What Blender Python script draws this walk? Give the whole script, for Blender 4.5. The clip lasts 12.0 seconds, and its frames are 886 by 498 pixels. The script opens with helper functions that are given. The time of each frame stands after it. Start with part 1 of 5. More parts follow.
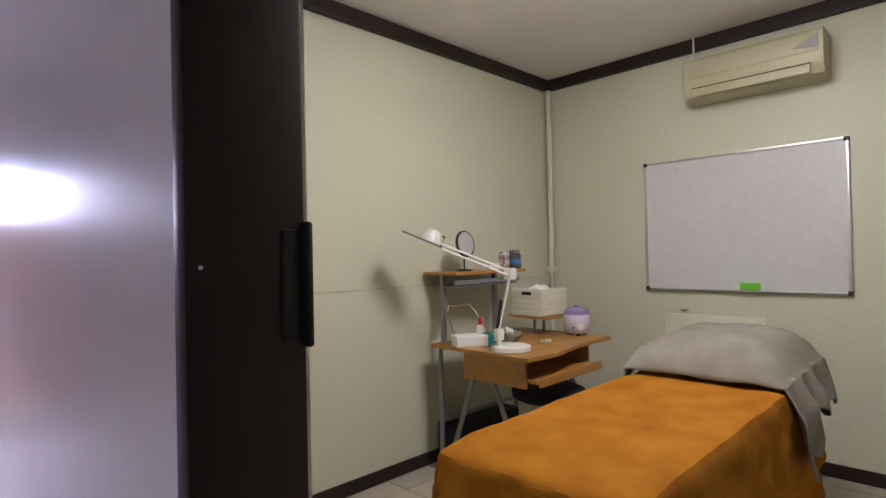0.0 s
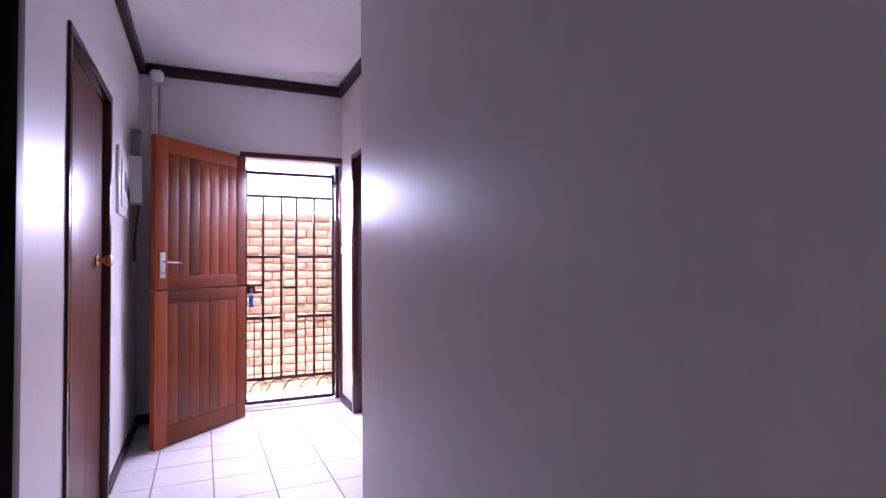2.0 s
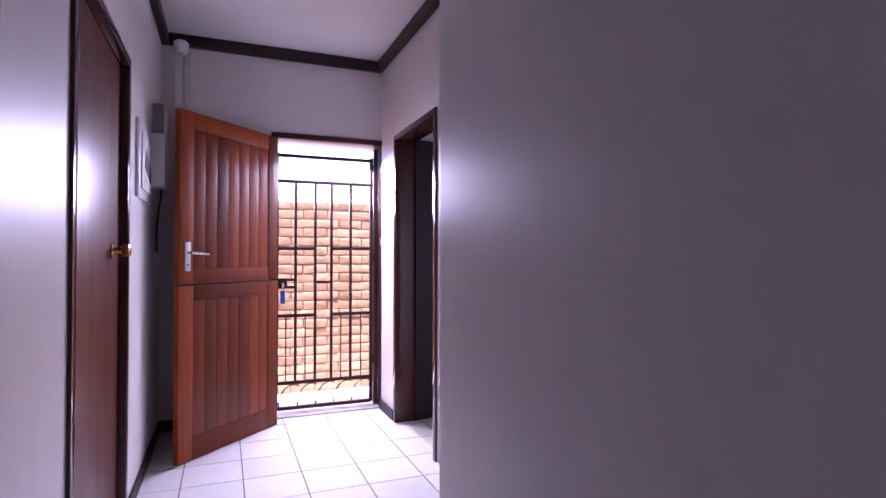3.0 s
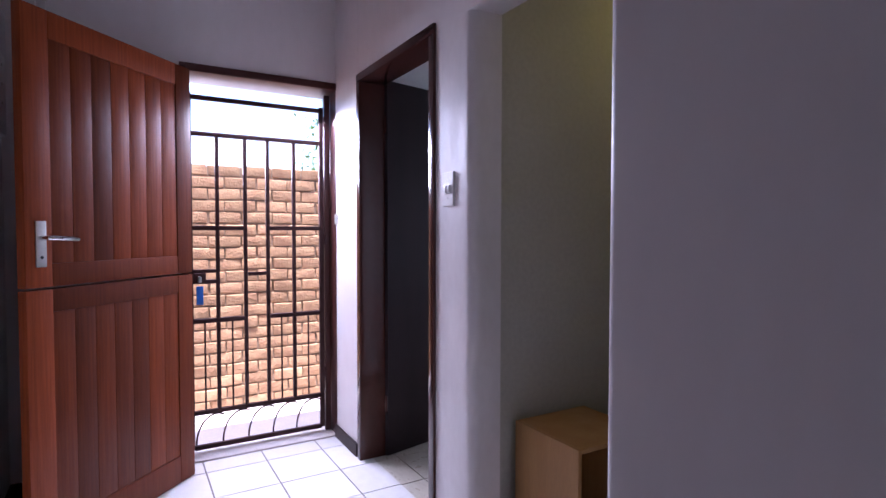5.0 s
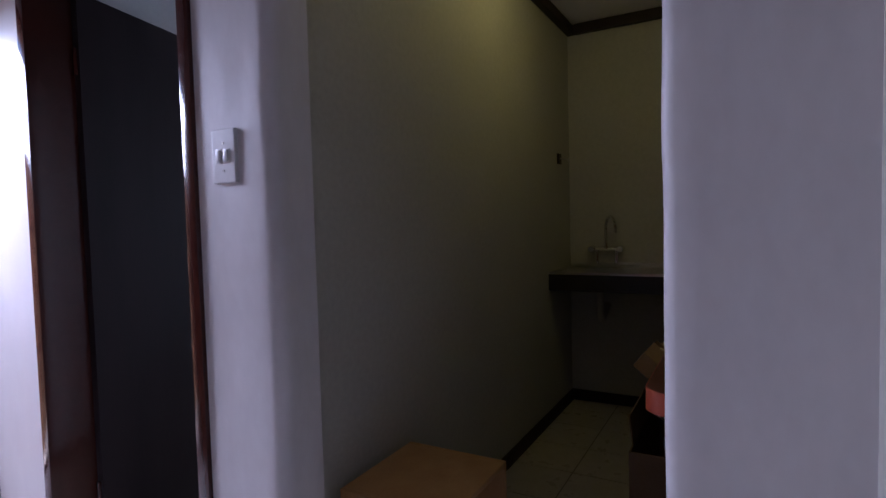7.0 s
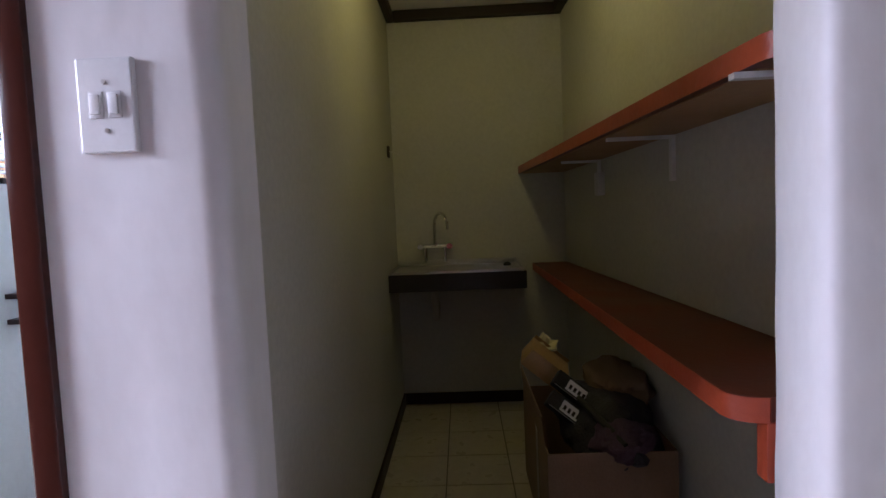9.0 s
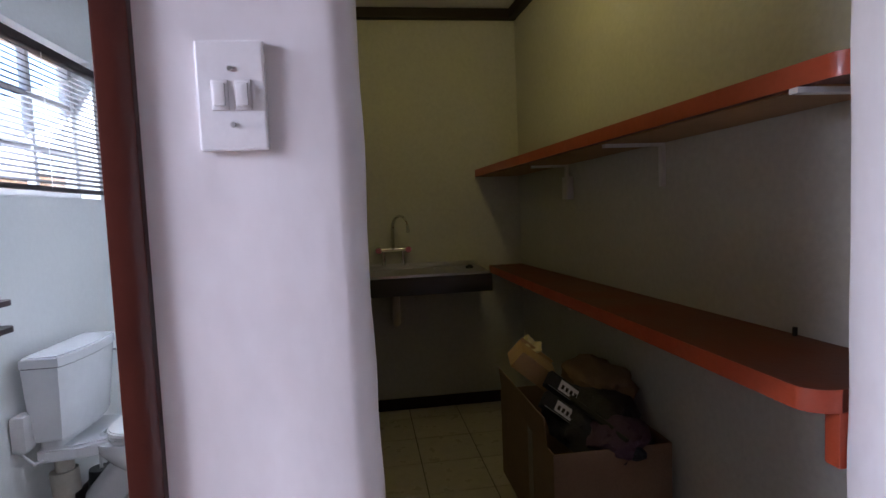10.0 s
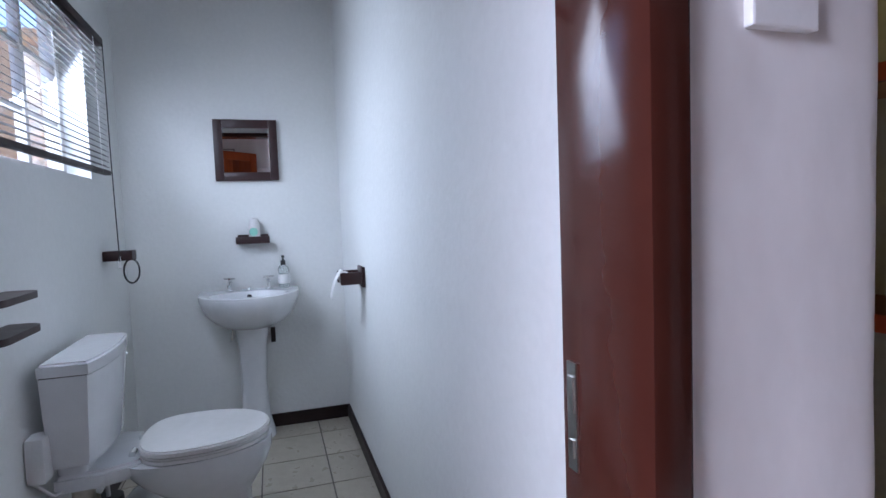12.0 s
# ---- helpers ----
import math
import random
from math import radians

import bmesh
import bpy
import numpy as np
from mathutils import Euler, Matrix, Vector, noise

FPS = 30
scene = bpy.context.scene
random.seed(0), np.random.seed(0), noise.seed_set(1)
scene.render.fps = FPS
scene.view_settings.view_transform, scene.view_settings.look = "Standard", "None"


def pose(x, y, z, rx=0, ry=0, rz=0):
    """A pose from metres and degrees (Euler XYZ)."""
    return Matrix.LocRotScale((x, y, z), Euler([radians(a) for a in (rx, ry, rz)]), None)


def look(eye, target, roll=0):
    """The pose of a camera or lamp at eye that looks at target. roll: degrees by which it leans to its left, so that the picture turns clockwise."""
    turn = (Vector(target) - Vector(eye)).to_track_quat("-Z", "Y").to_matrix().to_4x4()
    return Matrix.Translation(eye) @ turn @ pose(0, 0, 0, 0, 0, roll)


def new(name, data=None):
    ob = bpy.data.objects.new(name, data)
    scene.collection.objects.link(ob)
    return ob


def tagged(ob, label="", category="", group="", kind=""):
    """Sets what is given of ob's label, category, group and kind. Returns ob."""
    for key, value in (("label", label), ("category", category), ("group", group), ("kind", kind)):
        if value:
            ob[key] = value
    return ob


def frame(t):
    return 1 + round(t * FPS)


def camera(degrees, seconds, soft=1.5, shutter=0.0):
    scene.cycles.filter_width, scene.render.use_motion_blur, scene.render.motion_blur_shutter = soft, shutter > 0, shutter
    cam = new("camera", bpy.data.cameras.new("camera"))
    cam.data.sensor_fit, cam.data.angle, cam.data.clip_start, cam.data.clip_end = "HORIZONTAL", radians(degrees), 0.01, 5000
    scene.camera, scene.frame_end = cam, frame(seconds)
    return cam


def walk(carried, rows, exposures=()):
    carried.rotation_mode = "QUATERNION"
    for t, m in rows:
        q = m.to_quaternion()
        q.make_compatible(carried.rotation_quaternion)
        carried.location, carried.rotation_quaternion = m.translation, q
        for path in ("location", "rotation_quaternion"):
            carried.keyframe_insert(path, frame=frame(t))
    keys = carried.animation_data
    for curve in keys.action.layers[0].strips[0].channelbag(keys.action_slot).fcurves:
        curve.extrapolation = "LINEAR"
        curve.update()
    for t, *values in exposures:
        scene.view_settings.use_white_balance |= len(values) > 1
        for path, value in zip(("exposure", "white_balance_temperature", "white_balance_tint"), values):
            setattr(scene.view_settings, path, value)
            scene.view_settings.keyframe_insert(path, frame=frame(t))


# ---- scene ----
cam = camera(78.4, 12.0)
# seconds, eye x y z, yaw, pitch, roll
ROWS = [
    (0.0, 0.223, 0.741, 1.228, -45.04, 0.67, 1.23),
    (0.5, 0.139, 0.797, 1.220, -40.81, 0.96, 1.11),
    (1.0, 0.048, 0.939, 1.211, -35.49, 1.08, 0.71),
    (1.5, -0.021, 1.144, 1.195, -29.03, 1.25, 0.73),
    (2.0, -0.098, 1.354, 1.183, -23.89, 1.50, 0.42),
    (2.5, -0.145, 1.589, 1.171, -21.78, 1.43, 0.05),
    (4.5, -0.089, 2.682, 1.231, -26.55, -1.76, -0.24),
    (5.0, -0.068, 2.886, 1.230, -30.23, -1.87, -0.06),
    (5.5, -0.044, 3.066, 1.222, -36.64, -2.01, 0.14),
    (6.0, 0.018, 3.226, 1.217, -44.83, -2.16, 0.68),
    (6.5, 0.074, 3.404, 1.218, -52.88, -2.34, 1.24),
    (7.0, 0.101, 3.574, 1.217, -60.85, -2.74, 1.48),
    (7.5, 0.153, 3.717, 1.213, -68.25, -3.03, 1.88),
    (9.5, 0.272, 4.350, 1.231, -93.55, -3.76, 2.47),
    (10.0, 0.306, 4.518, 1.241, -98.21, -3.86, 2.42),
    (10.5, 0.361, 4.705, 1.240, -102.18, -3.96, 2.25),
    (11.0, 0.431, 4.868, 1.232, -105.08, -3.91, 2.19),
    (11.5, 0.520, 4.999, 1.208, -106.93, -3.84, 2.28),
    (12.0, 0.608, 5.121, 1.169, -107.66, -3.60, 2.09),
]
# ---- end of rows ----
walk(cam, [(t, pose(x, y, z, 90 + pitch, roll, yaw)) for t, x, y, z, yaw, pitch, roll in ROWS],
     exposures=[(0.0, 3.64, 5500, 31), (1.5, 3.22, 5450, 40), (2.7, 2.72, 5500, 43), (4.5, 2.42, 5450, 36), (5.5, 1.75, 5350, 24), (6.0, 1.34, 5300, 26), (6.5, 1.46, 5150, 27),
                (7.0, 1.55, 5200, 25), (7.5, 1.92, 5250, 23), (9.5, 2.68, 5550, 18), (10.5, 2.42, 5650, 20), (12.0, 2.10, 5500, 16)])

# ---- world, sun and lamps ----
SUN_EL, SUN_AZ = radians(79), radians(195)
world = bpy.data.worlds.new("sky")
scene.world = world
world.use_nodes = True
wn = world.node_tree.nodes
sky = wn.new("ShaderNodeTexSky")
sky.sky_type, sky.sun_disc, sky.sun_elevation, sky.sun_rotation = "NISHITA", False, SUN_EL, SUN_AZ
world.node_tree.links.new(sky.outputs[0], wn["Background"].inputs[0])
wn["Background"].inputs[1].default_value = 0.15
sun = new("sun", bpy.data.lights.new("sun", "SUN"))
sun.data.energy, sun.data.angle, sun.data.color = 5.0, radians(0.5), (1.0, 0.95, 0.88)
sun_from = Vector((math.sin(SUN_AZ) * math.cos(SUN_EL), math.cos(SUN_AZ) * math.cos(SUN_EL), math.sin(SUN_EL)))
sun.matrix_world = look(sun_from * 20, (0, 0, 0))


def lamp(name, at, power, colour, radius):
    ob = new(name, bpy.data.lights.new(name, "POINT"))
    ob.data.energy, ob.data.color, ob.data.shadow_soft_size = power, colour, radius
    ob.location = at
    return ob


def sky_lamp(name, at, target, width, height, power, colour, spread=180):
    """An even glow: the sky in the upper part of an opening, or the diffuser of a fitting."""
    ob = new(name, bpy.data.lights.new(name, "AREA"))
    ob.data.shape, ob.data.size, ob.data.size_y, ob.data.energy, ob.data.color = "RECTANGLE", width, height, power, colour
    ob.data.spread = radians(spread)
    ob.matrix_world = look(at, target)
    return ob


sky_lamp("doorway_sky", (0.60, 6.23, 1.77), (0.57, 5.4, 0.55), 0.76, 0.54, 12.2, (0.95, 0.93, 1.0), 150)
sky_lamp("window_sky", (2.71, 5.838, 1.72), (2.88, 5.2, 1.28), 1.12, 0.58, 4.0, (0.90, 0.95, 1.0), 160)
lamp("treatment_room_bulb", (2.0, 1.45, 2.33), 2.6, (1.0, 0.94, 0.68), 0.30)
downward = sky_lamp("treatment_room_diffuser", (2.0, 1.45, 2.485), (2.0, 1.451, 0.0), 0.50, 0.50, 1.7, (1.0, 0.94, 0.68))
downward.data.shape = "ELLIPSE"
lamp("kitchenette_bulb", (2.35, 4.12, 2.37), 0.72, (1.0, 0.81, 0.22), 0.05)


# ---- materials ----
def material(name, base, rough=0.6, metal=0.0, other=None, scale=4.0, fine=60.0, bump=0.02, random_amount=0.0, coat=0.0, stretch=(1, 1, 1), spread=0.5, spec=0.5, transmission=0.0, gloss_vary=0.1):
    """A surface with blotches at one scale, grain at another, fine relief and uneven gloss."""
    m = bpy.data.materials.new(name)
    m.use_nodes = True
    nodes, link = m.node_tree.nodes, m.node_tree.links.new
    bsdf = nodes["Principled BSDF"]
    geo = nodes.new("ShaderNodeTexCoord")
    mapping = nodes.new("ShaderNodeMapping")
    mapping.inputs["Scale"].default_value = stretch
    link(geo.outputs["Object"], mapping.inputs[0])
    offset = nodes.new("ShaderNodeObjectInfo")
    shift = nodes.new("ShaderNodeVectorMath")
    shift.operation = "ADD"
    jump = nodes.new("ShaderNodeMath")
    jump.operation = "MULTIPLY"
    jump.inputs[1].default_value = 37.0
    link(offset.outputs["Random"], jump.inputs[0])
    link(mapping.outputs[0], shift.inputs[0])
    link(jump.outputs[0], shift.inputs[1])
    big, small = nodes.new("ShaderNodeTexNoise"), nodes.new("ShaderNodeTexNoise")
    big.inputs["Scale"].default_value, small.inputs["Scale"].default_value = scale, fine
    big.inputs["Detail"].default_value = 6
    link(shift.outputs[0], big.inputs[0])
    link(shift.outputs[0], small.inputs[0])
    mix = nodes.new("ShaderNodeMix")
    mix.data_type = "RGBA"
    other = other or tuple(c * 0.85 for c in base)
    mix.inputs[6].default_value, mix.inputs[7].default_value = (*base, 1), (*other, 1)
    ramp = nodes.new("ShaderNodeMapRange")
    ramp.inputs[1].default_value, ramp.inputs[2].default_value = 0.5 - spread / 2, 0.5 + spread / 2
    link(big.outputs[0], ramp.inputs[0])
    link(ramp.outputs[0], mix.inputs[0])
    colour = mix.outputs[2]
    grain = nodes.new("ShaderNodeMix")
    grain.data_type, grain.blend_type = "RGBA", "OVERLAY"
    grain.inputs[0].default_value = 0.12
    link(colour, grain.inputs[6])
    link(small.outputs[0], grain.inputs[7])
    colour = grain.outputs[2]
    if random_amount:
        hsv = nodes.new("ShaderNodeHueSaturation")
        value = nodes.new("ShaderNodeMapRange")
        value.inputs[3].default_value, value.inputs[4].default_value = 1 - random_amount, 1 + random_amount
        link(offset.outputs["Random"], value.inputs[0])
        link(value.outputs[0], hsv.inputs["Value"])
        link(colour, hsv.inputs["Color"])
        colour = hsv.outputs[0]
    link(colour, bsdf.inputs["Base Color"])
    gloss = nodes.new("ShaderNodeMapRange")
    gloss.inputs[3].default_value, gloss.inputs[4].default_value = max(rough - gloss_vary, 0.02), min(rough + gloss_vary, 1)
    link(big.outputs[0], gloss.inputs[0])
    link(gloss.outputs[0], bsdf.inputs["Roughness"])
    bsdf.inputs["Metallic"].default_value = metal
    bsdf.inputs["Coat Weight"].default_value = coat
    bsdf.inputs["Specular IOR Level"].default_value = spec
    bsdf.inputs["Transmission Weight"].default_value = transmission
    if bump:
        total = nodes.new("ShaderNodeMath")
        total.operation = "ADD"
        link(big.outputs[0], total.inputs[0])
        link(small.outputs[0], total.inputs[1])
        b = nodes.new("ShaderNodeBump")
        b.inputs["Strength"].default_value, b.inputs["Distance"].default_value = 0.6, bump
        link(total.outputs[0], b.inputs["Height"])
        link(b.outputs[0], bsdf.inputs["Normal"])
    return m


def plain(name, base, rough=0.4, metal=0.0, coat=0.0, emission=0.0):
    m = bpy.data.materials.new(name)
    m.use_nodes = True
    b = m.node_tree.nodes["Principled BSDF"]
    b.inputs["Base Color"].default_value = (*base, 1)
    b.inputs["Roughness"].default_value, b.inputs["Metallic"].default_value, b.inputs["Coat Weight"].default_value = rough, metal, coat
    if emission:
        b.inputs["Emission Color"].default_value, b.inputs["Emission Strength"].default_value = (*base, 1), emission
    return m


M_PLASTER = material("glossy_plaster", (0.74, 0.71, 0.70), 0.40, other=(0.715, 0.685, 0.675), scale=1.8, fine=16, bump=0.0010, gloss_vary=0.05, spec=0.32, stretch=(1, 1, 0.40), spread=0.8)
M_PIER = material("trowelled_plaster", (0.74, 0.71, 0.70), 0.45, other=(0.66, 0.63, 0.62), scale=7, fine=38, bump=0.0012, stretch=(1, 1, 0.55), spec=0.4)
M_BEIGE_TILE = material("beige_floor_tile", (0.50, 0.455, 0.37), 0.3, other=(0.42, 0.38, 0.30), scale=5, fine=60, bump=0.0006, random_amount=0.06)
M_PANEL = material("painted_panel_wall", (0.60, 0.60, 0.48), 0.55, other=(0.56, 0.56, 0.44), scale=1.4, fine=70, bump=0.0006)
M_KITCHEN_WALL = material("kitchenette_paint", (0.53, 0.52, 0.46), 0.6, other=(0.47, 0.46, 0.405), scale=1.8, fine=50, bump=0.002)
M_WC_WALL = material("bathroom_paint", (0.76, 0.77, 0.74), 0.6, other=(0.71, 0.72, 0.71), scale=1.5, fine=50, bump=0.002)
M_CEILING = material("ceiling_board", (0.80, 0.78, 0.77), 0.8, scale=1.2, fine=90, bump=0.001)
M_DARK = material("dark_stained_wood", (0.030, 0.017, 0.015), 0.5, other=(0.018, 0.010, 0.010), scale=5, fine=80, bump=0.0006, stretch=(1, 1, 0.3), spec=0.3)
M_FRAME = material("red_brown_enamel", (0.054, 0.016, 0.011), 0.15, other=(0.042, 0.012, 0.008), scale=3, fine=30, bump=0.0003, spec=0.45, gloss_vary=0.04)
M_FRONT_FRAME = material("red_brown_gloss_paint", (0.072, 0.024, 0.020), 0.35, other=(0.052, 0.017, 0.014), scale=4, fine=40, bump=0.0008, spec=0.35)
M_DOOR = material("varnished_flush_door", (0.13, 0.030, 0.018), 0.35, other=(0.085, 0.018, 0.012), scale=3, fine=50, bump=0.0002, coat=0.04, spec=0.3, stretch=(3, 3, 0.25))
M_BLACK_DOOR = material("dark_brown_door", (0.022, 0.013, 0.014), 0.5, other=(0.014, 0.009, 0.010), scale=3, fine=50, bump=0.0003, stretch=(3, 3, 0.3), spec=0.25)
M_TEAK = material("varnished_meranti", (0.26, 0.055, 0.012), 0.42, other=(0.16, 0.030, 0.007), scale=7, fine=60, bump=0.0006, random_amount=0.42, spec=0.22, stretch=(14, 14, 0.5))
M_TILE = material("glazed_floor_tile", (0.79, 0.77, 0.74), 0.2, other=(0.72, 0.70, 0.66), scale=5, fine=60, bump=0.0006, random_amount=0.05)
M_MAHOGANY = material("mahogany_stain", (0.036, 0.012, 0.011), 0.4, other=(0.024, 0.008, 0.008), scale=8, fine=80, bump=0.0006, stretch=(1, 0.4, 1))
M_GROUT = material("grout", (0.20, 0.18, 0.16), 0.9, scale=8, fine=90, bump=0.002)
M_BRICK = material("clay_face_brick", (0.44, 0.275, 0.145), 0.95, other=(0.33, 0.18, 0.10), scale=12, fine=70, bump=0.012, random_amount=0.22, spec=0.15)
M_MORTAR = material("mortar", (0.28, 0.19, 0.12), 0.95, scale=10, fine=80, bump=0.006)
M_PAVING = material("concrete_paving", (0.55, 0.49, 0.46), 0.85, scale=3, fine=60, bump=0.004)
M_GATE = material("gate_paint", (0.050, 0.020, 0.018), 0.55, scale=10, fine=80, bump=0.001, spec=0.25)
M_STEEL = material("brushed_steel", (0.62, 0.61, 0.58), 0.3, 1.0, scale=6, fine=90, bump=0.0, gloss_vary=0.05)
M_CHROME = plain("chrome", (0.75, 0.75, 0.75), 0.08, 1.0)
M_BRASS = plain("brass", (0.72, 0.46, 0.16), 0.2, 1.0)
M_WHITE = material("white_plastic", (0.74, 0.73, 0.72), 0.35, scale=6, fine=90, bump=0.0004)
M_CERAMIC = material("white_ceramic", (0.78, 0.79, 0.80), 0.08, scale=4, fine=30, bump=0.0002, coat=0.4, gloss_vary=0.03)
M_SEAT = material("toilet_seat_plastic", (0.80, 0.79, 0.77), 0.2, scale=4, fine=30, bump=0.0002)
M_BOARD = material("whiteboard_enamel", (0.62, 0.61, 0.64), 0.3, other=(0.58, 0.57, 0.60), scale=1.5, fine=30, bump=0.0)
M_ALU = plain("aluminium", (0.6, 0.6, 0.6), 0.35, 0.9)
M_CREAM = material("yellowed_plastic", (0.50, 0.465, 0.30), 0.4, scale=4, fine=60, bump=0.0004)
M_ORANGE = material("orange_fleece", (0.46, 0.195, 0.012), 0.95, other=(0.29, 0.095, 0.007), scale=7, fine=220, bump=0.008, spread=0.6, spec=0.08)
M_GREY_TOWEL = material("grey_towelling", (0.34, 0.315, 0.27), 0.95, other=(0.23, 0.21, 0.18), scale=8, fine=260, bump=0.010, spec=0.1)
M_DESK = material("laminated_beech", (0.42, 0.215, 0.042), 0.35, other=(0.33, 0.15, 0.028), scale=4, fine=50, bump=0.0008, stretch=(0.4, 4, 4))
M_BOX = material("pale_plywood", (0.50, 0.29, 0.11), 0.5, other=(0.42, 0.23, 0.085), scale=4, fine=50, bump=0.0008, stretch=(3, 3, 0.4))
M_GREYTUBE = plain("grey_powder_coat", (0.22, 0.22, 0.23), 0.45, 0.3)
M_CHAIR = material("black_chair_fabric", (0.012, 0.012, 0.020), 0.9, scale=20, fine=200, bump=0.003)
M_SHELF = material("orange_red_paint", (0.38, 0.066, 0.024), 0.42, other=(0.29, 0.045, 0.016), scale=6, fine=60, bump=0.002, coat=0.1)
M_SHELF_TOP = material("worn_brown_board", (0.080, 0.024, 0.014), 0.5, other=(0.13, 0.030, 0.014), scale=5, fine=60, bump=0.001, spec=0.3)
M_SHELF_RAW = material("unpainted_board", (0.34, 0.20, 0.09), 0.7, scale=5, fine=60, bump=0.002)
M_COUNTER = material("black_counter_edge", (0.020, 0.016, 0.016), 0.35, scale=8, fine=80, bump=0.001)
M_CARD = material("corrugated_cardboard", (0.24, 0.152, 0.092), 0.9, other=(0.19, 0.12, 0.072), scale=5, fine=120, bump=0.002)
M_TAN_CARD = material("tan_cardboard", (0.46, 0.30, 0.13), 0.85, other=(0.38, 0.24, 0.10), scale=5, fine=120, bump=0.001)
M_BAG = material("black_bag_fabric", (0.020, 0.019, 0.024), 0.6, scale=14, fine=120, bump=0.01)
M_PURPLE = material("dull_purple_fabric", (0.085, 0.045, 0.075), 0.8, scale=14, fine=120, bump=0.01)
M_PAPER = plain("paper", (0.75, 0.75, 0.74), 0.8)
M_YELLOW_PAPER = plain("pale_yellow_paper", (0.70, 0.62, 0.30), 0.7)
M_RUBBER = plain("black_rubber", (0.012, 0.012, 0.012), 0.6)
M_LILAC = plain("lilac_enamel", (0.62, 0.56, 0.72), 0.25)
M_IVORY = material("ivory_plastic", (0.70, 0.68, 0.56), 0.45, scale=5, fine=60, bump=0.0004)
M_MIRROR = plain("mirror_glass", (0.85, 0.86, 0.86), 0.01, 1.0)
M_GREEN = plain("lime_green", (0.16, 0.52, 0.03), 0.5)
M_TEAL = plain("teal_card", (0.03, 0.22, 0.25), 0.5)
M_RED = plain("red_plastic", (0.55, 0.02, 0.02), 0.35)
M_BLUE = plain("blue_plastic", (0.02, 0.16, 0.62), 0.35)
M_AMBER = plain("orange_label", (0.75, 0.28, 0.03), 0.5)
M_CLEAR = plain("clear_plastic", (0.75, 0.80, 0.80), 0.1)
M_CLEAR.node_tree.nodes["Principled BSDF"].inputs["Transmission Weight"].default_value = 0.8
M_GLASS = plain("window_glass", (0.95, 0.97, 0.97), 0.02)
M_GLASS.node_tree.nodes["Principled BSDF"].inputs["Transmission Weight"].default_value = 1.0
M_BLIND = material("dark_slat_paint", (0.055, 0.048, 0.045), 0.4, scale=6, fine=80, bump=0.0)
M_LEAF = material("leaf", (0.09, 0.17, 0.035), 0.6, other=(0.05, 0.10, 0.02), scale=6, fine=50, bump=0.0, random_amount=0.2)
M_BARK = material("bark", (0.09, 0.06, 0.04), 0.9, scale=8, fine=60, bump=0.02)
M_PVC = material("aged_pvc", (0.50, 0.46, 0.38), 0.5, scale=8, fine=60, bump=0.001)


# ---- mesh helpers ----
def box(bm, x0, x1, y0, y1, z0, z1, bevel=0.0):
    m = Matrix.LocRotScale(((x0 + x1) / 2, (y0 + y1) / 2, (z0 + z1) / 2), None, (abs(x1 - x0), abs(y1 - y0), abs(z1 - z0)))
    made = bmesh.ops.create_cube(bm, size=1, matrix=m)["verts"]
    if bevel:
        edges = {e for v in made for e in v.link_edges}
        bmesh.ops.bevel(bm, geom=list(edges), offset=bevel, segments=2, affect="EDGES", profile=0.6)
    return bm


def fresh_box(*a, bevel=0.0, turn=None):
    bm = box(bmesh.new(), *a, bevel=bevel)
    if turn is not None:
        bm.transform(turn)
    return bm


def rod(bm, p0, p1, r, seg=12, r2=None):
    p0, p1 = Vector(p0), Vector(p1)
    d = p1 - p0
    m = Matrix.Translation((p0 + p1) / 2) @ d.to_track_quat("Z", "Y").to_matrix().to_4x4()
    bmesh.ops.create_cone(bm, cap_ends=True, segments=seg, radius1=r, radius2=r if r2 is None else r2, depth=d.length, matrix=m)
    return bm


def tube(points, r, seg=8, bm=None):
    """A bent round bar through the points."""
    bm = bm or bmesh.new()
    points = [Vector(p) for p in points]
    rings = []
    for i, p in enumerate(points):
        d = (points[min(i + 1, len(points) - 1)] - points[max(i - 1, 0)]).normalized()
        side = d.cross(Vector((0.31, 0.17, 0.93))).normalized()
        up = side.cross(d)
        rings.append([bm.verts.new(p + r * (math.cos(a) * side + math.sin(a) * up)) for a in (k * 2 * math.pi / seg for k in range(seg))])
    for a, b in zip(rings, rings[1:]):
        for k in range(seg):
            bm.faces.new((a[k], a[(k + 1) % seg], b[(k + 1) % seg], b[k]))
    bm.faces.new(rings[0][::-1])
    bm.faces.new(rings[-1])
    return bm


def lathe(profile, at, seg=24, squash=(1, 1), bm=None):
    """A turned shape: (radius, height) rows round an upright axis at the place."""
    bm = bm or bmesh.new()
    rings = []
    for r, z in profile:
        rings.append([bm.verts.new((at[0] + squash[0] * r * math.cos(a), at[1] + squash[1] * r * math.sin(a), at[2] + z)) for a in (k * 2 * math.pi / seg for k in range(seg))])
    for a, b in zip(rings, rings[1:]):
        for k in range(seg):
            bm.faces.new((a[k], a[(k + 1) % seg], b[(k + 1) % seg], b[k]))
    bm.faces.new(rings[0][::-1])
    bm.faces.new(rings[-1])
    return bm


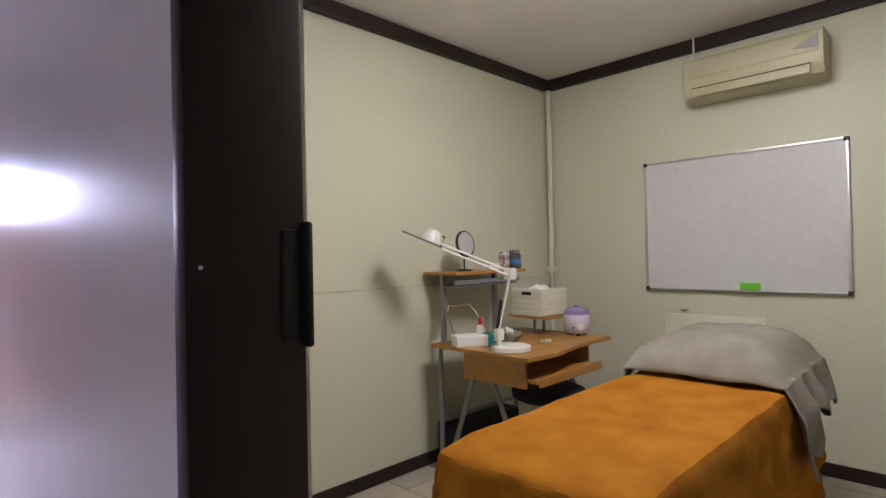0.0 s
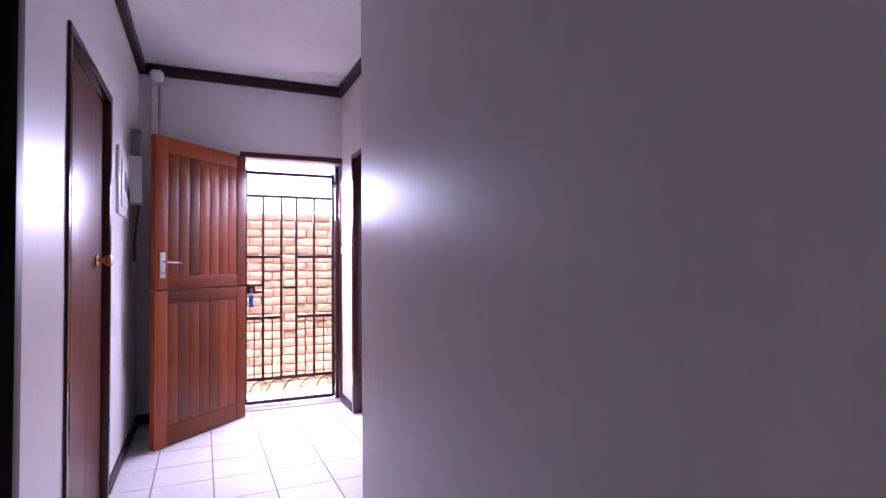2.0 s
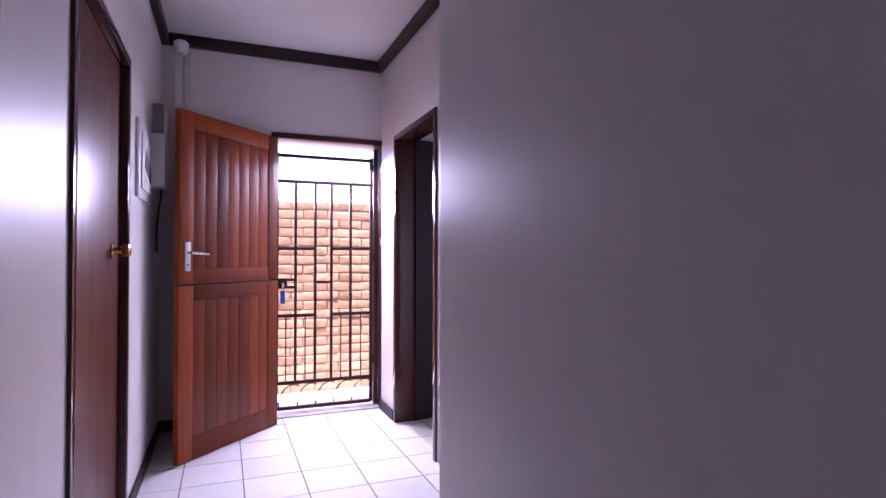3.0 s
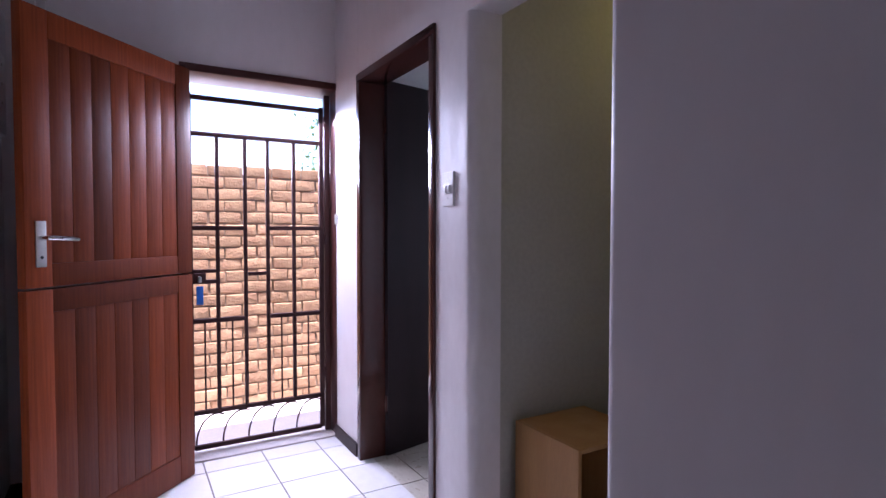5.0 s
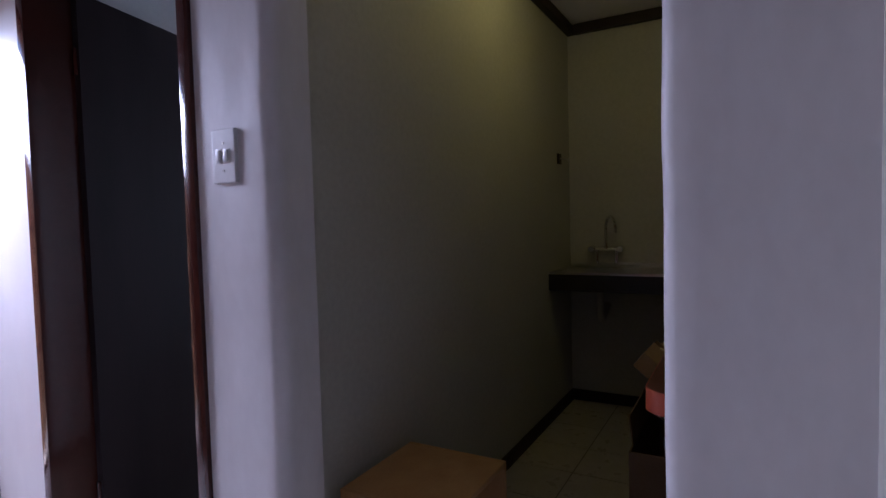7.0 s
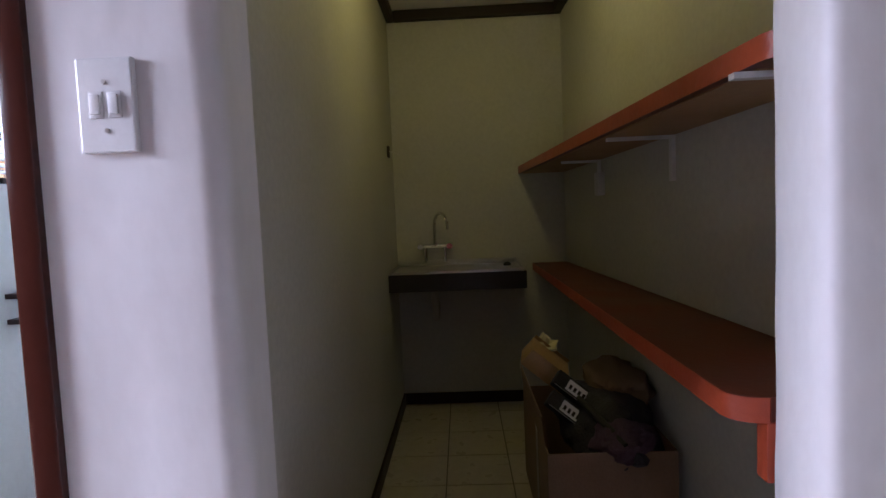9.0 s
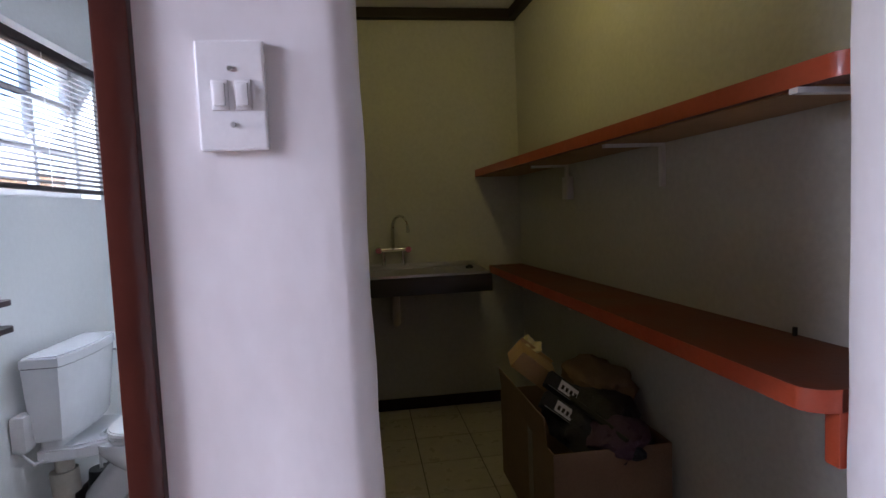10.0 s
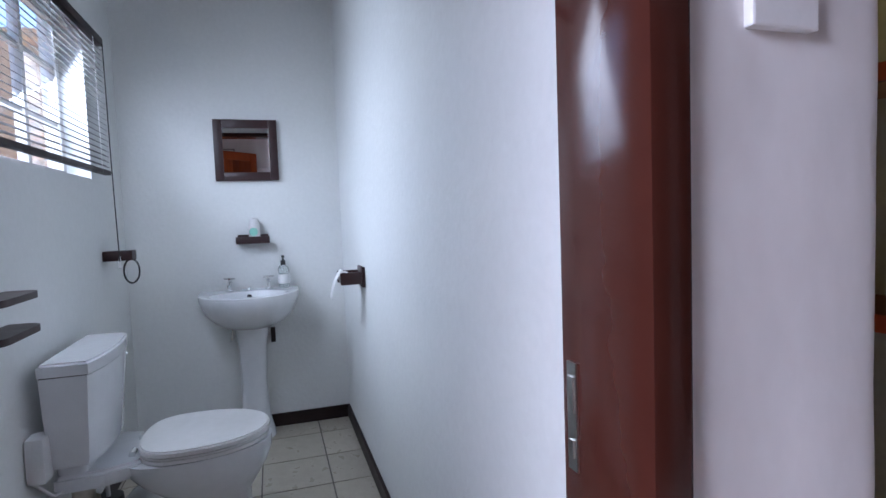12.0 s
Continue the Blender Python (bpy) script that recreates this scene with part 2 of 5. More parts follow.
def rounded(x0, x1, y0, y1, r, seg=5, corners=(1, 1, 1, 1)):
    """An outline with chosen corners rounded, in the order (x1,y1), (x0,y1), (x0,y0), (x1,y0)."""
    pts = []
    for on, cx, cy, start, px, py in ((corners[0], x1 - r, y1 - r, 0, x1, y1), (corners[1], x0 + r, y1 - r, 90, x0, y1), (corners[2], x0 + r, y0 + r, 180, x0, y0), (corners[3], x1 - r, y0 + r, 270, x1, y0)):
        if on:
            pts += [(cx + r * math.cos(radians(start + 90 * k / seg)), cy + r * math.sin(radians(start + 90 * k / seg))) for k in range(seg + 1)]
        else:
            pts.append((px, py))
    return pts


def prism(outline, z0, z1, bm=None, axis="z"):
    bm = bm or bmesh.new()
    put = {"z": lambda a, b, c: (a, b, c), "y": lambda a, b, c: (a, c, b), "x": lambda a, b, c: (c, a, b)}[axis]
    low = [bm.verts.new(put(a, b, z0)) for a, b in outline]
    high = [bm.verts.new(put(a, b, z1)) for a, b in outline]
    n = len(outline)
    for k in range(n):
        bm.faces.new((low[k], low[(k + 1) % n], high[(k + 1) % n], high[k]))
    bm.faces.new(low[::-1])
    bm.faces.new(high)
    bmesh.ops.recalc_face_normals(bm, faces=bm.faces)
    return bm


def to_mesh(name, bm, mat, smooth=False):
    bmesh.ops.recalc_face_normals(bm, faces=bm.faces)
    me = bpy.data.meshes.new(name)
    bm.to_mesh(me)
    bm.free()
    me.materials.append(mat)
    if smooth:
        me.shade_smooth()
        # a bevelled box of 54 faces keeps its broad faces flat
        me.set_sharp_from_angle(angle=radians(20 if len(me.polygons) == 54 else 35))
    return me


def structure(name, bm, mat, label, category, smooth=False):
    return tagged(new(name, to_mesh(name, bm, mat, smooth)), label, category, kind="structure")


def thing(name, base, label, category, group="", kind=""):
    ob = new(name)
    ob.location = base
    ob.empty_display_size = 0.05
    return tagged(ob, label, category, group, kind)


def single(name, bm, mat, label, category, group="", smooth=True):
    return tagged(new(name, to_mesh(name, bm, mat, smooth)), label, category, group)


def part(name, bm, mat, parent, label="", smooth=True):
    """One mesh, drawn in the world's metres, as a part of the thing or part."""
    root = parent
    while root.parent:
        root = root.parent
    bm.transform(Matrix.Translation(root.location).inverted())
    ob = new(name, to_mesh(name, bm, mat, smooth))
    ob.parent = parent
    return tagged(ob, label)


# ---- large structure ----
LEFT, RIGHT, FRONT = -0.54, 0.455, 5.97


def uneven(outline, z0, z1, amount, seed, keep):
    """An upright of hand-trowelled plaster: its corners wander a little on the way up."""
    pts = [Vector((*p, 0)) for p in outline]
    ring, n = [], len(pts)
    for k in range(n):
        a, b = pts[k], pts[(k + 1) % n]
        m = max(1, round((b - a).length / 0.03))
        ring += [a.lerp(b, i / m) for i in range(m)]
    middle = sum(ring, Vector()) / len(ring)
    bm = bmesh.new()
    rows, steps = [], 56
    for j in range(steps + 1):
        z = z0 + (z1 - z0) * j / steps
        row = []
        for p in ring:
            free = 0.0 if keep(p) else 1.0
            w = noise.noise(Vector((p.x * 5, p.y * 5, z * 2.3 + seed))) + 0.45 * noise.noise(Vector((p.x * 14, p.y * 14, z * 7.0 + seed)))
            out = (p - middle).normalized()
            row.append(bm.verts.new((p.x + 0.5 * free * amount * w * out.x, p.y + free * amount * w * out.y, z)))
        rows.append(row)
    for a, b in zip(rows, rows[1:]):
        for k in range(len(ring)):
            bm.faces.new((a[k], a[(k + 1) % len(ring)], b[(k + 1) % len(ring)], b[k]))
    bm.faces.new(rows[0][::-1])
    bm.faces.new(rows[-1])
    return bm


def wall(name, boxes, mat, label):
    bm = bmesh.new()
    for b in boxes:
        box(bm, *b)
    return structure(name, bm, mat, label, "wall")


wall("wall_left", [(-0.74, LEFT, -1.4, 2.20, 0, 2.8), (-0.74, LEFT, 3.06, 3.68, 0, 2.8), (-0.74, LEFT, 4.58, 6.22, 0, 2.8),
                   (-0.74, LEFT, 2.20, 3.06, 2.05, 2.8), (-0.74, LEFT, 3.68, 4.58, 2.03, 2.8)], M_PLASTER, "glossy off-white plastered corridor wall with two doors")
wall("wall_front", [(LEFT, 0.19, FRONT, 6.22, 0, 2.8), (1.04, 1.13, FRONT, 6.22, 0, 2.8), (0.19, 1.04, FRONT, 6.22, 2.085, 2.8)], M_PLASTER, "off-white plastered wall round the front door")
wall("wall_corridor_right", [(RIGHT, 0.60, -1.4, 0.42, 0, 2.8), (RIGHT, 0.60, 0.42, 1.40, 2.06, 2.8)], M_PLASTER, "glossy off-white corridor wall beside the treatment room door")
structure("wall_corridor_corner", prism(rounded(RIGHT, 0.60, 1.40, 3.378, 0.018, corners=(0, 1, 0, 0)), 0, 2.8), M_PLASTER, "glossy off-white corridor wall with a rounded plaster corner", "wall", True)


def shelf_wall(x):
    """Face of the kitchenette's shelf wall, which runs a little askew."""
    return 3.42 + 0.042 * (x - 1.0)


structure("wall_kitchenette_right", prism([(0.60, 3.16), (3.93, 3.16), (3.93, shelf_wall(3.93)), (1.0, 3.42), (0.60, 3.42)], 0, 2.8), M_KITCHEN_WALL, "dull cream kitchenette wall behind the shelves", "wall")
wall("wall_treatment_left", [(0.60, 3.93, 3.08, 3.16, 0, 2.8)], M_PANEL, "cream panelled treatment room wall with a horizontal joint")
structure("wall_nib", uneven([(1.0, 3.42), (1.15, 3.42), (1.15, 3.672), (1.146, 3.679), (1.137, 3.683), (1.022, 3.687), (1.010, 3.684), (1.003, 3.677), (1.0, 3.666)], 0, 2.02, 0.006, 3.0, lambda p: p.y < 3.5), M_PIER, "short off-white plastered nib beside the kitchenette opening", "wall", True)
structure("wall_pier", uneven(rounded(1.0, 1.13, 4.515, 4.79, 0.036, seg=7, corners=(0, 0, 1, 0)), 0, 2.02, 0.012, 8.0, lambda p: p.y > 4.76 or p.x > 1.12), M_PIER, "off-white plastered pier with a rounded uneven edge", "wall", True)
wall("wall_opening_head", [(1.0, 1.13, 3.42, 4.79, 2.02, 2.8), (1.0, 1.13, 4.79, 5.607, 2.050, 2.8)], M_PLASTER, "off-white plaster above the kitchenette opening and bathroom door")
structure("wall_entrance_right", prism(rounded(1.0, 1.13, 5.607, FRONT, 0.012, corners=(0, 0, 1, 0)), 0, 2.8), M_PLASTER, "narrow off-white plastered wall between two doors", "wall", True)
wall("wall_kitchenette_left", [(1.13, 3.93, 4.60, 4.665, 0, 2.8)], M_KITCHEN_WALL, "dull cream kitchenette wall")
wall("wall_bathroom_right", [(1.13, 3.78, 4.665, 4.73, 0, 2.8)], M_WC_WALL, "pale bathroom wall")
wall("wall_kitchenette_back", [(3.68, 3.93, 3.42, 4.60, 0, 2.8)], M_KITCHEN_WALL, "dull cream kitchenette end wall above the sink")
wall("wall_bathroom_back", [(3.78, 3.93, 4.665, 5.84, 0, 2.8)], M_WC_WALL, "pale bathroom wall behind the basin")
WX0, WX1, WZ0, WZ1 = 2.12, 3.30, 1.375, 2.06
wall("wall_bathroom_window", [(1.13, WX0, 5.84, 6.00, 0, 2.8), (WX1, 3.93, 5.84, 6.00, 0, 2.8), (WX0, WX1, 5.84, 6.00, 0, WZ0), (WX0, WX1, 5.84, 6.00, WZ1, 2.8)], M_WC_WALL, "pale bathroom wall with a window")
wall("wall_treatment_back", [(3.72, 3.93, -0.9, 3.08, 0, 2.8)], M_PANEL, "cream panelled treatment room wall with a whiteboard")
wall("wall_treatment_near", [(0.60, 3.93, -1.05, -0.9, 0, 2.8)], M_PANEL, "cream treatment room wall")
wall("wall_treatment_inner", [(0.60, 0.62, -0.9, 0.42, 0, 2.8), (0.60, 0.62, 1.40, 3.08, 0, 2.8), (0.60, 0.62, 0.42, 1.40, 2.06, 2.8)], M_PANEL, "cream treatment room wall beside the door")
wall("wall_corridor_end", [(-0.74, 0.60, -1.55, -1.4, 0, 2.8)], M_PLASTER, "off-white corridor end wall")
structure("ceiling_corridor", fresh_box(-0.74, 1.13, -1.5, 6.0, 2.70, 2.84), M_CEILING, "white board ceiling of the corridor", "ceiling")
structure("ceiling_treatment", fresh_box(0.60, 3.8, -0.95, 3.12, 2.527, 2.64), M_CEILING, "white board ceiling of the treatment room", "ceiling")
structure("ceiling_kitchenette", fresh_box(1.13, 3.8, 3.40, 5.9, 2.476, 2.6), M_CEILING, "white board ceiling of the kitchenette and bathroom", "ceiling")
# unseen slab over the ceilings, keeps sun and sky light out of the rooms
structure("roof_slab", fresh_box(-0.9, 4.0, -1.6, 6.24, 2.86, 2.95), M_CEILING, "plain unseen slab closing the house off from the sky", "roof")


def strips(name, rooms, z0, h, depth, mat, label):
    """Trim round a room, butted at the corners: (x0, x1, y0, y1) runs along the wall faces."""
    bm = bmesh.new()
    for x0, x1, y0, y1 in rooms:
        b = box(bm, x0, x1, y0, y1, z0, z0 + h, bevel=min(depth, h) * 0.2)
    return structure(name, bm, mat, label, "trim")


D = 0.045
strips("cornice_corridor", [(LEFT, LEFT + D, -1.4, FRONT), (LEFT + D, 1.0, FRONT - D, FRONT), (1.0 - D, 1.0, 3.42, FRONT - D), (RIGHT, 1.0 - D, 3.42, 3.42 + D), (RIGHT - D, RIGHT, -1.4, 3.42 + D)], 2.618, 0.081, D, M_DARK, "dark brown timber cornice round the corridor ceiling")
strips("cornice_treatment", [(0.62, 3.72, 3.08 - D, 3.08), (3.72 - D, 3.72, -0.9, 3.08 - D), (0.62, 0.62 + D, -0.9, 3.08 - D), (0.62 + D, 3.72 - D, -0.9, -0.9 + D)], 2.447, 0.080, D, M_DARK, "dark brown timber cornice round the treatment room ceiling")
strips("cornice_kitchenette", [(1.13, 3.68, 4.60 - D, 4.60), (3.68 - D, 3.68, 3.42 + D, 4.60 - D)], 2.412, 0.064, D, M_DARK, "dark brown timber cornice round the kitchenette ceiling")
strips("cornice_bathroom", [(1.13, 3.78, 5.84 - D, 5.84), (1.13, 3.78, 4.73, 4.73 + D), (3.78 - D, 3.78, 4.73 + D, 5.84 - D)], 2.412, 0.064, D, M_DARK, "dark brown timber cornice round the bathroom ceiling")
K = 0.014
strips("baseboard_corridor", [(LEFT, LEFT + K, -1.4, 2.15), (LEFT, LEFT + K, 3.10, 3.63), (LEFT, LEFT + K, 4.63, FRONT), (LEFT + K, 0.17, FRONT - K, FRONT), (1.0 - K, 1.0, 5.625, FRONT), (RIGHT - K, RIGHT, 1.50, 3.40)], 0.008, 0.072, K, M_DARK, "dark brown timber skirting in the corridor")
strips("baseboard_treatment", [(0.62, 3.72, 3.08 - K, 3.08), (3.72 - K, 3.72, -0.9, 3.08 - K)], 0.008, 0.072, K, M_DARK, "dark brown timber skirting in the treatment room")
strips("baseboard_kitchenette", [(1.16, 3.68, 4.60 - K, 4.60), (3.68 - K, 3.68, 3.42 + K, 4.60 - K)], 0.008, 0.072, K, M_DARK, "dark brown timber skirting in the kitchenette")
strips("baseboard_bathroom", [(1.16, 3.78, 5.84 - K, 5.84), (1.16, 3.78, 4.73, 4.73 + K), (3.78 - K, 3.78, 4.73 + K, 5.84 - K)], 0.008, 0.072, K, M_DARK, "dark brown timber skirting in the bathroom")
for name, z0, z1, depth in (("cornice_shelf_wall", 2.412, 2.476, D), ("baseboard_shelf_wall", 0.008, 0.080, K)):
    structure(name, prism([(1.16, shelf_wall(1.16)), (3.68 - depth, shelf_wall(3.68)), (3.68 - depth, shelf_wall(3.68) + depth), (1.16, shelf_wall(1.16) + depth)], z0, z1), M_DARK, "dark brown timber strip along the shelf wall", "trim")
# joint between the wall panels of the treatment room
structure("panel_joint_trim", fresh_box(0.62, 3.72, 3.0775, 3.0815, 1.052, 1.056), M_CREAM, "thin horizontal joint strip between wall panels", "trim")

floor = structure("floor", fresh_box(-0.74, 3.95, -1.5, 6.22, -0.2, 0.004), M_GROUT, "grey grout bed under glazed tiles", "floor")
structure("ground", fresh_box(-60, 60, 6.22, 120, -0.3, -0.10), M_PAVING, "concrete paving outside the front door", "ground")
structure("ground_back", fresh_box(-60, 60, -80, -1.6, -0.3, -0.10), M_PAVING, "bare ground behind the house", "ground")

# ---- doors and frames ----
def door_frame(name, axis, face0, face1, a0, a1, top, width, mat, label, proud=0.012):
    """Two jambs and a head, each its own part. axis: the way along the wall."""
    base = (face0, (a0 + a1) / 2, 0) if axis == "y" else ((a0 + a1) / 2, face0, 0)
    t = thing(name, base, label, "door frame", kind="structure")
    lo, hi = min(face0, face1) - proud, max(face0, face1) + proud

    def put(b0, b1, z0, z1):
        return fresh_box(lo, hi, b0, b1, z0, z1, bevel=0.004) if axis == "y" else fresh_box(b0, b1, lo, hi, z0, z1, bevel=0.004)
    part("jamb", put(a0, a0 + width, 0.006, top - width), mat, t)
    part("jamb", put(a1 - width, a1, 0.006, top - width), mat, t)
    part("head", put(a0, a1, top - width, top), mat, t)
    return t


# treatment room doorway: dark jamb with a latch strip
d = door_frame("door_1", "y", RIGHT, 0.585, 0.42, 1.40, 2.06, 0.035, M_DARK, "dark brown door frame of the treatment room", 0.010)
bm = fresh_box(0.586, 0.596, 1.345, 1.366, 1.115, 1.275, bevel=0.005)
box(bm, 0.560, 0.585, 1.358, 1.366, 1.125, 1.265, bevel=0.003)
part("latch_keep", bm, M_RUBBER, d, "black plastic latch keep")
for z in (0.72, 1.22, 1.72):
    part("screw", rod(bmesh.new(), (0.462, 1.3655, z), (0.462, 1.3635, z), 0.0025, 8), M_STEEL, d)
# bathroom doorway
wc = door_frame("door_2", "y", 1.0, 1.13, 4.775, 5.612, 2.052, 0.042, M_FRAME, "red-brown enamelled steel door frame of the bathroom")
bm = fresh_box(1.110, 1.128, 4.817, 4.8195, 0.885, 1.005)
box(bm, 1.114, 1.122, 4.8195, 4.822, 0.900, 0.920)
box(bm, 1.113, 1.124, 4.8195, 4.822, 0.950, 0.990)
part("strike_plate", bm, M_STEEL, wc, "worn steel strike plate")
# front doorway
fd = door_frame("door_3", "x", FRONT, 6.205, 0.175, 1.04, 2.09, 0.04, M_FRONT_FRAME, "red-brown painted front door frame")
part("threshold", fresh_box(0.215, 1.0, 5.97, 6.22, -0.02, 0.018, bevel=0.004), M_PAVING, fd, "worn concrete threshold")
part("latch_keep", fresh_box(0.985, 1.000, 5.945, 5.962, 1.27, 1.33), M_STEEL, fd)
# left wall doorways
d4 = door_frame("door_4", "y", -0.60, LEFT, 3.64, 4.62, 2.06, 0.045, M_FRAME, "dark red-brown door frame in the corridor")
d5 = door_frame("door_5", "y", -0.60, LEFT, 2.15, 3.10, 2.08, 0.06, M_DARK, "dark brown door frame in the corridor")


def flush_door(name, boxdims, mat, label, turn=None):
    x0, x1, y0, y1, z0, z1 = boxdims
    t = thing(name, ((x0 + x1) / 2, (y0 + y1) / 2, z0), label, "door")
    part("leaf", fresh_box(*boxdims, bevel=0.003), mat, t)
    return t


left_leaf = flush_door("flush_door", (-0.60, -0.562, 3.687, 4.573, 0.012, 2.012), M_DOOR, "closed glossy red-brown flush door in the corridor wall")
knob = part("door_knob", lathe([(0.030, 0.0), (0.032, 0.006), (0.014, 0.010), (0.012, 0.030), (0.020, 0.036), (0.027, 0.050), (0.026, 0.064), (0.015, 0.070)], (0, 0, 0), 20), M_BRASS, left_leaf, "polished brass knob")
knob.matrix_local = Matrix.Translation(left_leaf.location).inverted() @ pose(-0.562, 4.40, 1.207, 0, 90, 0) @ Matrix.Translation(left_leaf.location)
part("name_plate", fresh_box(-0.562, -0.558, 3.80, 3.84, 1.78, 1.93, bevel=0.002), M_RUBBER, left_leaf, "small dark plate")
dark_leaf = flush_door("flush_door", (-0.60, -0.57, 2.212, 3.038, 0.012, 2.018), M_BLACK_DOOR, "closed dark brown flush door")

# bathroom door leaf, swung open against the window wall
leaf_turn = Matrix.Translation((1.135, 5.566, 0)) @ Matrix.Rotation(radians(13), 4, "Z")
bath_leaf = thing("flush_door", (1.135, 5.566, 0.012), "open dark brown flush door of the bathroom", "door")
bm = fresh_box(0.0, 0.77, -0.02, 0.018, 0.012, 2.03, bevel=0.003, turn=leaf_turn)
part("leaf", bm, M_BLACK_DOOR, bath_leaf)
for z in (0.25, 1.75):
    part("hinge", rod(bmesh.new(), (1.133, 5.561, z), (1.133, 5.561, z + 0.09), 0.007, 10), M_FRAME, bath_leaf)

# stable door, open into the corridor
HINGE, FREE = Vector((0.20, 5.85, 0)), Vector((-0.395, 5.245, 0))
along = (FREE - HINGE).normalized()
W = 0.836
stable_turn = Matrix.Translation(HINGE) @ Matrix.Rotation(math.atan2(along.y, along.x), 4, "Z")
stable = thing("stable_door", HINGE, "open varnished red timber stable door in two halves", "door")


def stable_half(name, z0, z1, rails):
    half = part(name, fresh_box(0.004, 0.10, -0.02, 0.02, z0, z1, bevel=0.003, turn=stable_turn), M_TEAK, stable)
    part("stile", fresh_box(W - 0.10, W, -0.02, 0.02, z0, z1, bevel=0.003, turn=stable_turn), M_TEAK, half)
    lo, hi = z0 + rails[0], z1 - rails[1]
    part("rail", fresh_box(0.1005, W - 0.1005, -0.0195, 0.0195, z0, lo, bevel=0.003, turn=stable_turn), M_TEAK, half)
    part("rail", fresh_box(0.1005, W - 0.1005, -0.0195, 0.0195, hi, z1, bevel=0.003, turn=stable_turn), M_TEAK, half)
    n = 7
    w = (W - 0.2) / n
    for k in range(n):
        part("plank", fresh_box(0.1 + k * w + 0.0006, 0.1 + (k + 1) * w - 0.0006, -0.0155, 0.0155, lo, hi, bevel=0.0018, turn=stable_turn), M_TEAK, half)
    return half


upper = stable_half("upper_leaf", 1.026, 2.022, (0.085, 0.10))
lower = stable_half("lower_leaf", 0.012, 1.018, (0.13, 0.085))
bm = fresh_box(W - 0.075, W - 0.035, 0.02, 0.026, 1.10, 1.265, bevel=0.004, turn=stable_turn)
handle = part("handle_plate", bm, M_STEEL, upper, "brushed steel lever handle plate")
part("lever", tube([stable_turn @ Vector(p) for p in ((W - 0.055, 0.026, 1.205), (W - 0.055, 0.062, 1.205), (W - 0.075, 0.068, 1.205), (W - 0.165, 0.066, 1.198))], 0.0085, 10), M_CHROME, upper)
part("keyhole", rod(bmesh.new(), stable_turn @ Vector((W - 0.055, 0.0262, 1.135)), stable_turn @ Vector((W - 0.055, 0.0275, 1.135)), 0.006, 10), M_RUBBER, upper)

# unseen filler behind the leaf, stops lamp light leaking past the hinge
part("hinge_jamb", fresh_box(0.168, 0.196, 5.866, 5.956, 0.006, 2.05, bevel=0.003), M_FRAME, fd)

# ---- security gate ----
GY = 6.08
gate = thing("security_gate", (0.59, GY, 0.03), "closed dark brown steel security gate in the front doorway", "gate")
G0, G1 = 0.225, 0.945


def flat_bar(x0, x1, z0, z1, t=0.010):
    return fresh_box(x0, x1, GY - t / 2, GY + t / 2, z0, z1, bevel=0.0015)


part("stile", flat_bar(G0 - 0.013, G0 + 0.013, 0.045, 1.965, 0.022), M_GATE, gate)
part("stile", flat_bar(G1 - 0.013, G1 + 0.013, 0.045, 1.965, 0.022), M_GATE, gate)
BARS = (0.363, 0.509, 0.632, 0.781)
for z, spans in ((1.945, ((G0, G1),)), (1.752, ((G0, G1),)), (1.246, ((G0, BARS[1]), (BARS[2], G1))), (0.741, ((G0, BARS[1]), (BARS[2], G1))), (0.240, ((G0, G1),)), (0.050, ((G0, G1),))):
    for x0, x1 in spans:
        part("rail", flat_bar(x0 + 0.012, x1 - 0.006, z - 0.012, z + 0.012, 0.022), M_GATE, gate)
for x in BARS:
    part("bar", flat_bar(x - 0.010, x + 0.010, 0.252, 1.740, 0.018), M_GATE, gate)
for x0, x1, z in ((G0, BARS[0], 1.012), (G0, BARS[0], 0.955), (BARS[1], BARS[2], 0.989)):
    part("rail", flat_bar(x0 + 0.013, x1 - 0.008, z - 0.010, z + 0.010, 0.018), M_GATE, gate)
edges = [G0, *BARS, G1]
for i, (a, b) in enumerate(zip(edges, edges[1:])):
    if i != 2:
        part("thin_bar", rod(bmesh.new(), ((a + b) / 2, GY, 0.25), ((a + b) / 2, GY, 0.731), 0.005, 8), M_GATE, gate)
for k in range(5):
    a = G0 + 0.020 + k * (G1 - G0 - 0.04) / 5
    pts = [(a + 0.105 * (1 - math.cos(math.radians(s * 8))), GY, 0.066 + 0.158 * math.sin(math.radians(s * 8))) for s in range(15)]
    part("scroll", tube(pts, 0.005, 6), M_GATE, gate)
lock = part("lock_box", fresh_box(G0 + 0.014, G0 + 0.075, GY - 0.02, GY + 0.02, 0.962, 1.004, bevel=0.003), M_GATE, gate)
part("key", fresh_box(G0 + 0.035, G0 + 0.050, GY - 0.05, GY - 0.02, 0.955, 0.985, bevel=0.002), M_STEEL, gate)
part("key_tag", fresh_box(G0 + 0.024, G0 + 0.058, GY - 0.048, GY - 0.042, 0.835, 0.935, bevel=0.003), M_BLUE, gate, "bright blue plastic key tag")
part("hinge_post", fresh_box(G1 + 0.018, G1 + 0.052, GY - 0.012, GY + 0.012, 0.02, 2.04, bevel=0.003), M_FRONT_FRAME, gate)
for z in (0.35, 1.15, 1.85):
    part("hinge", rod(bmesh.new(), (G1 + 0.016, GY - 0.014, z), (G1 + 0.016, GY - 0.014, z + 0.06), 0.008, 10), M_GATE, gate)

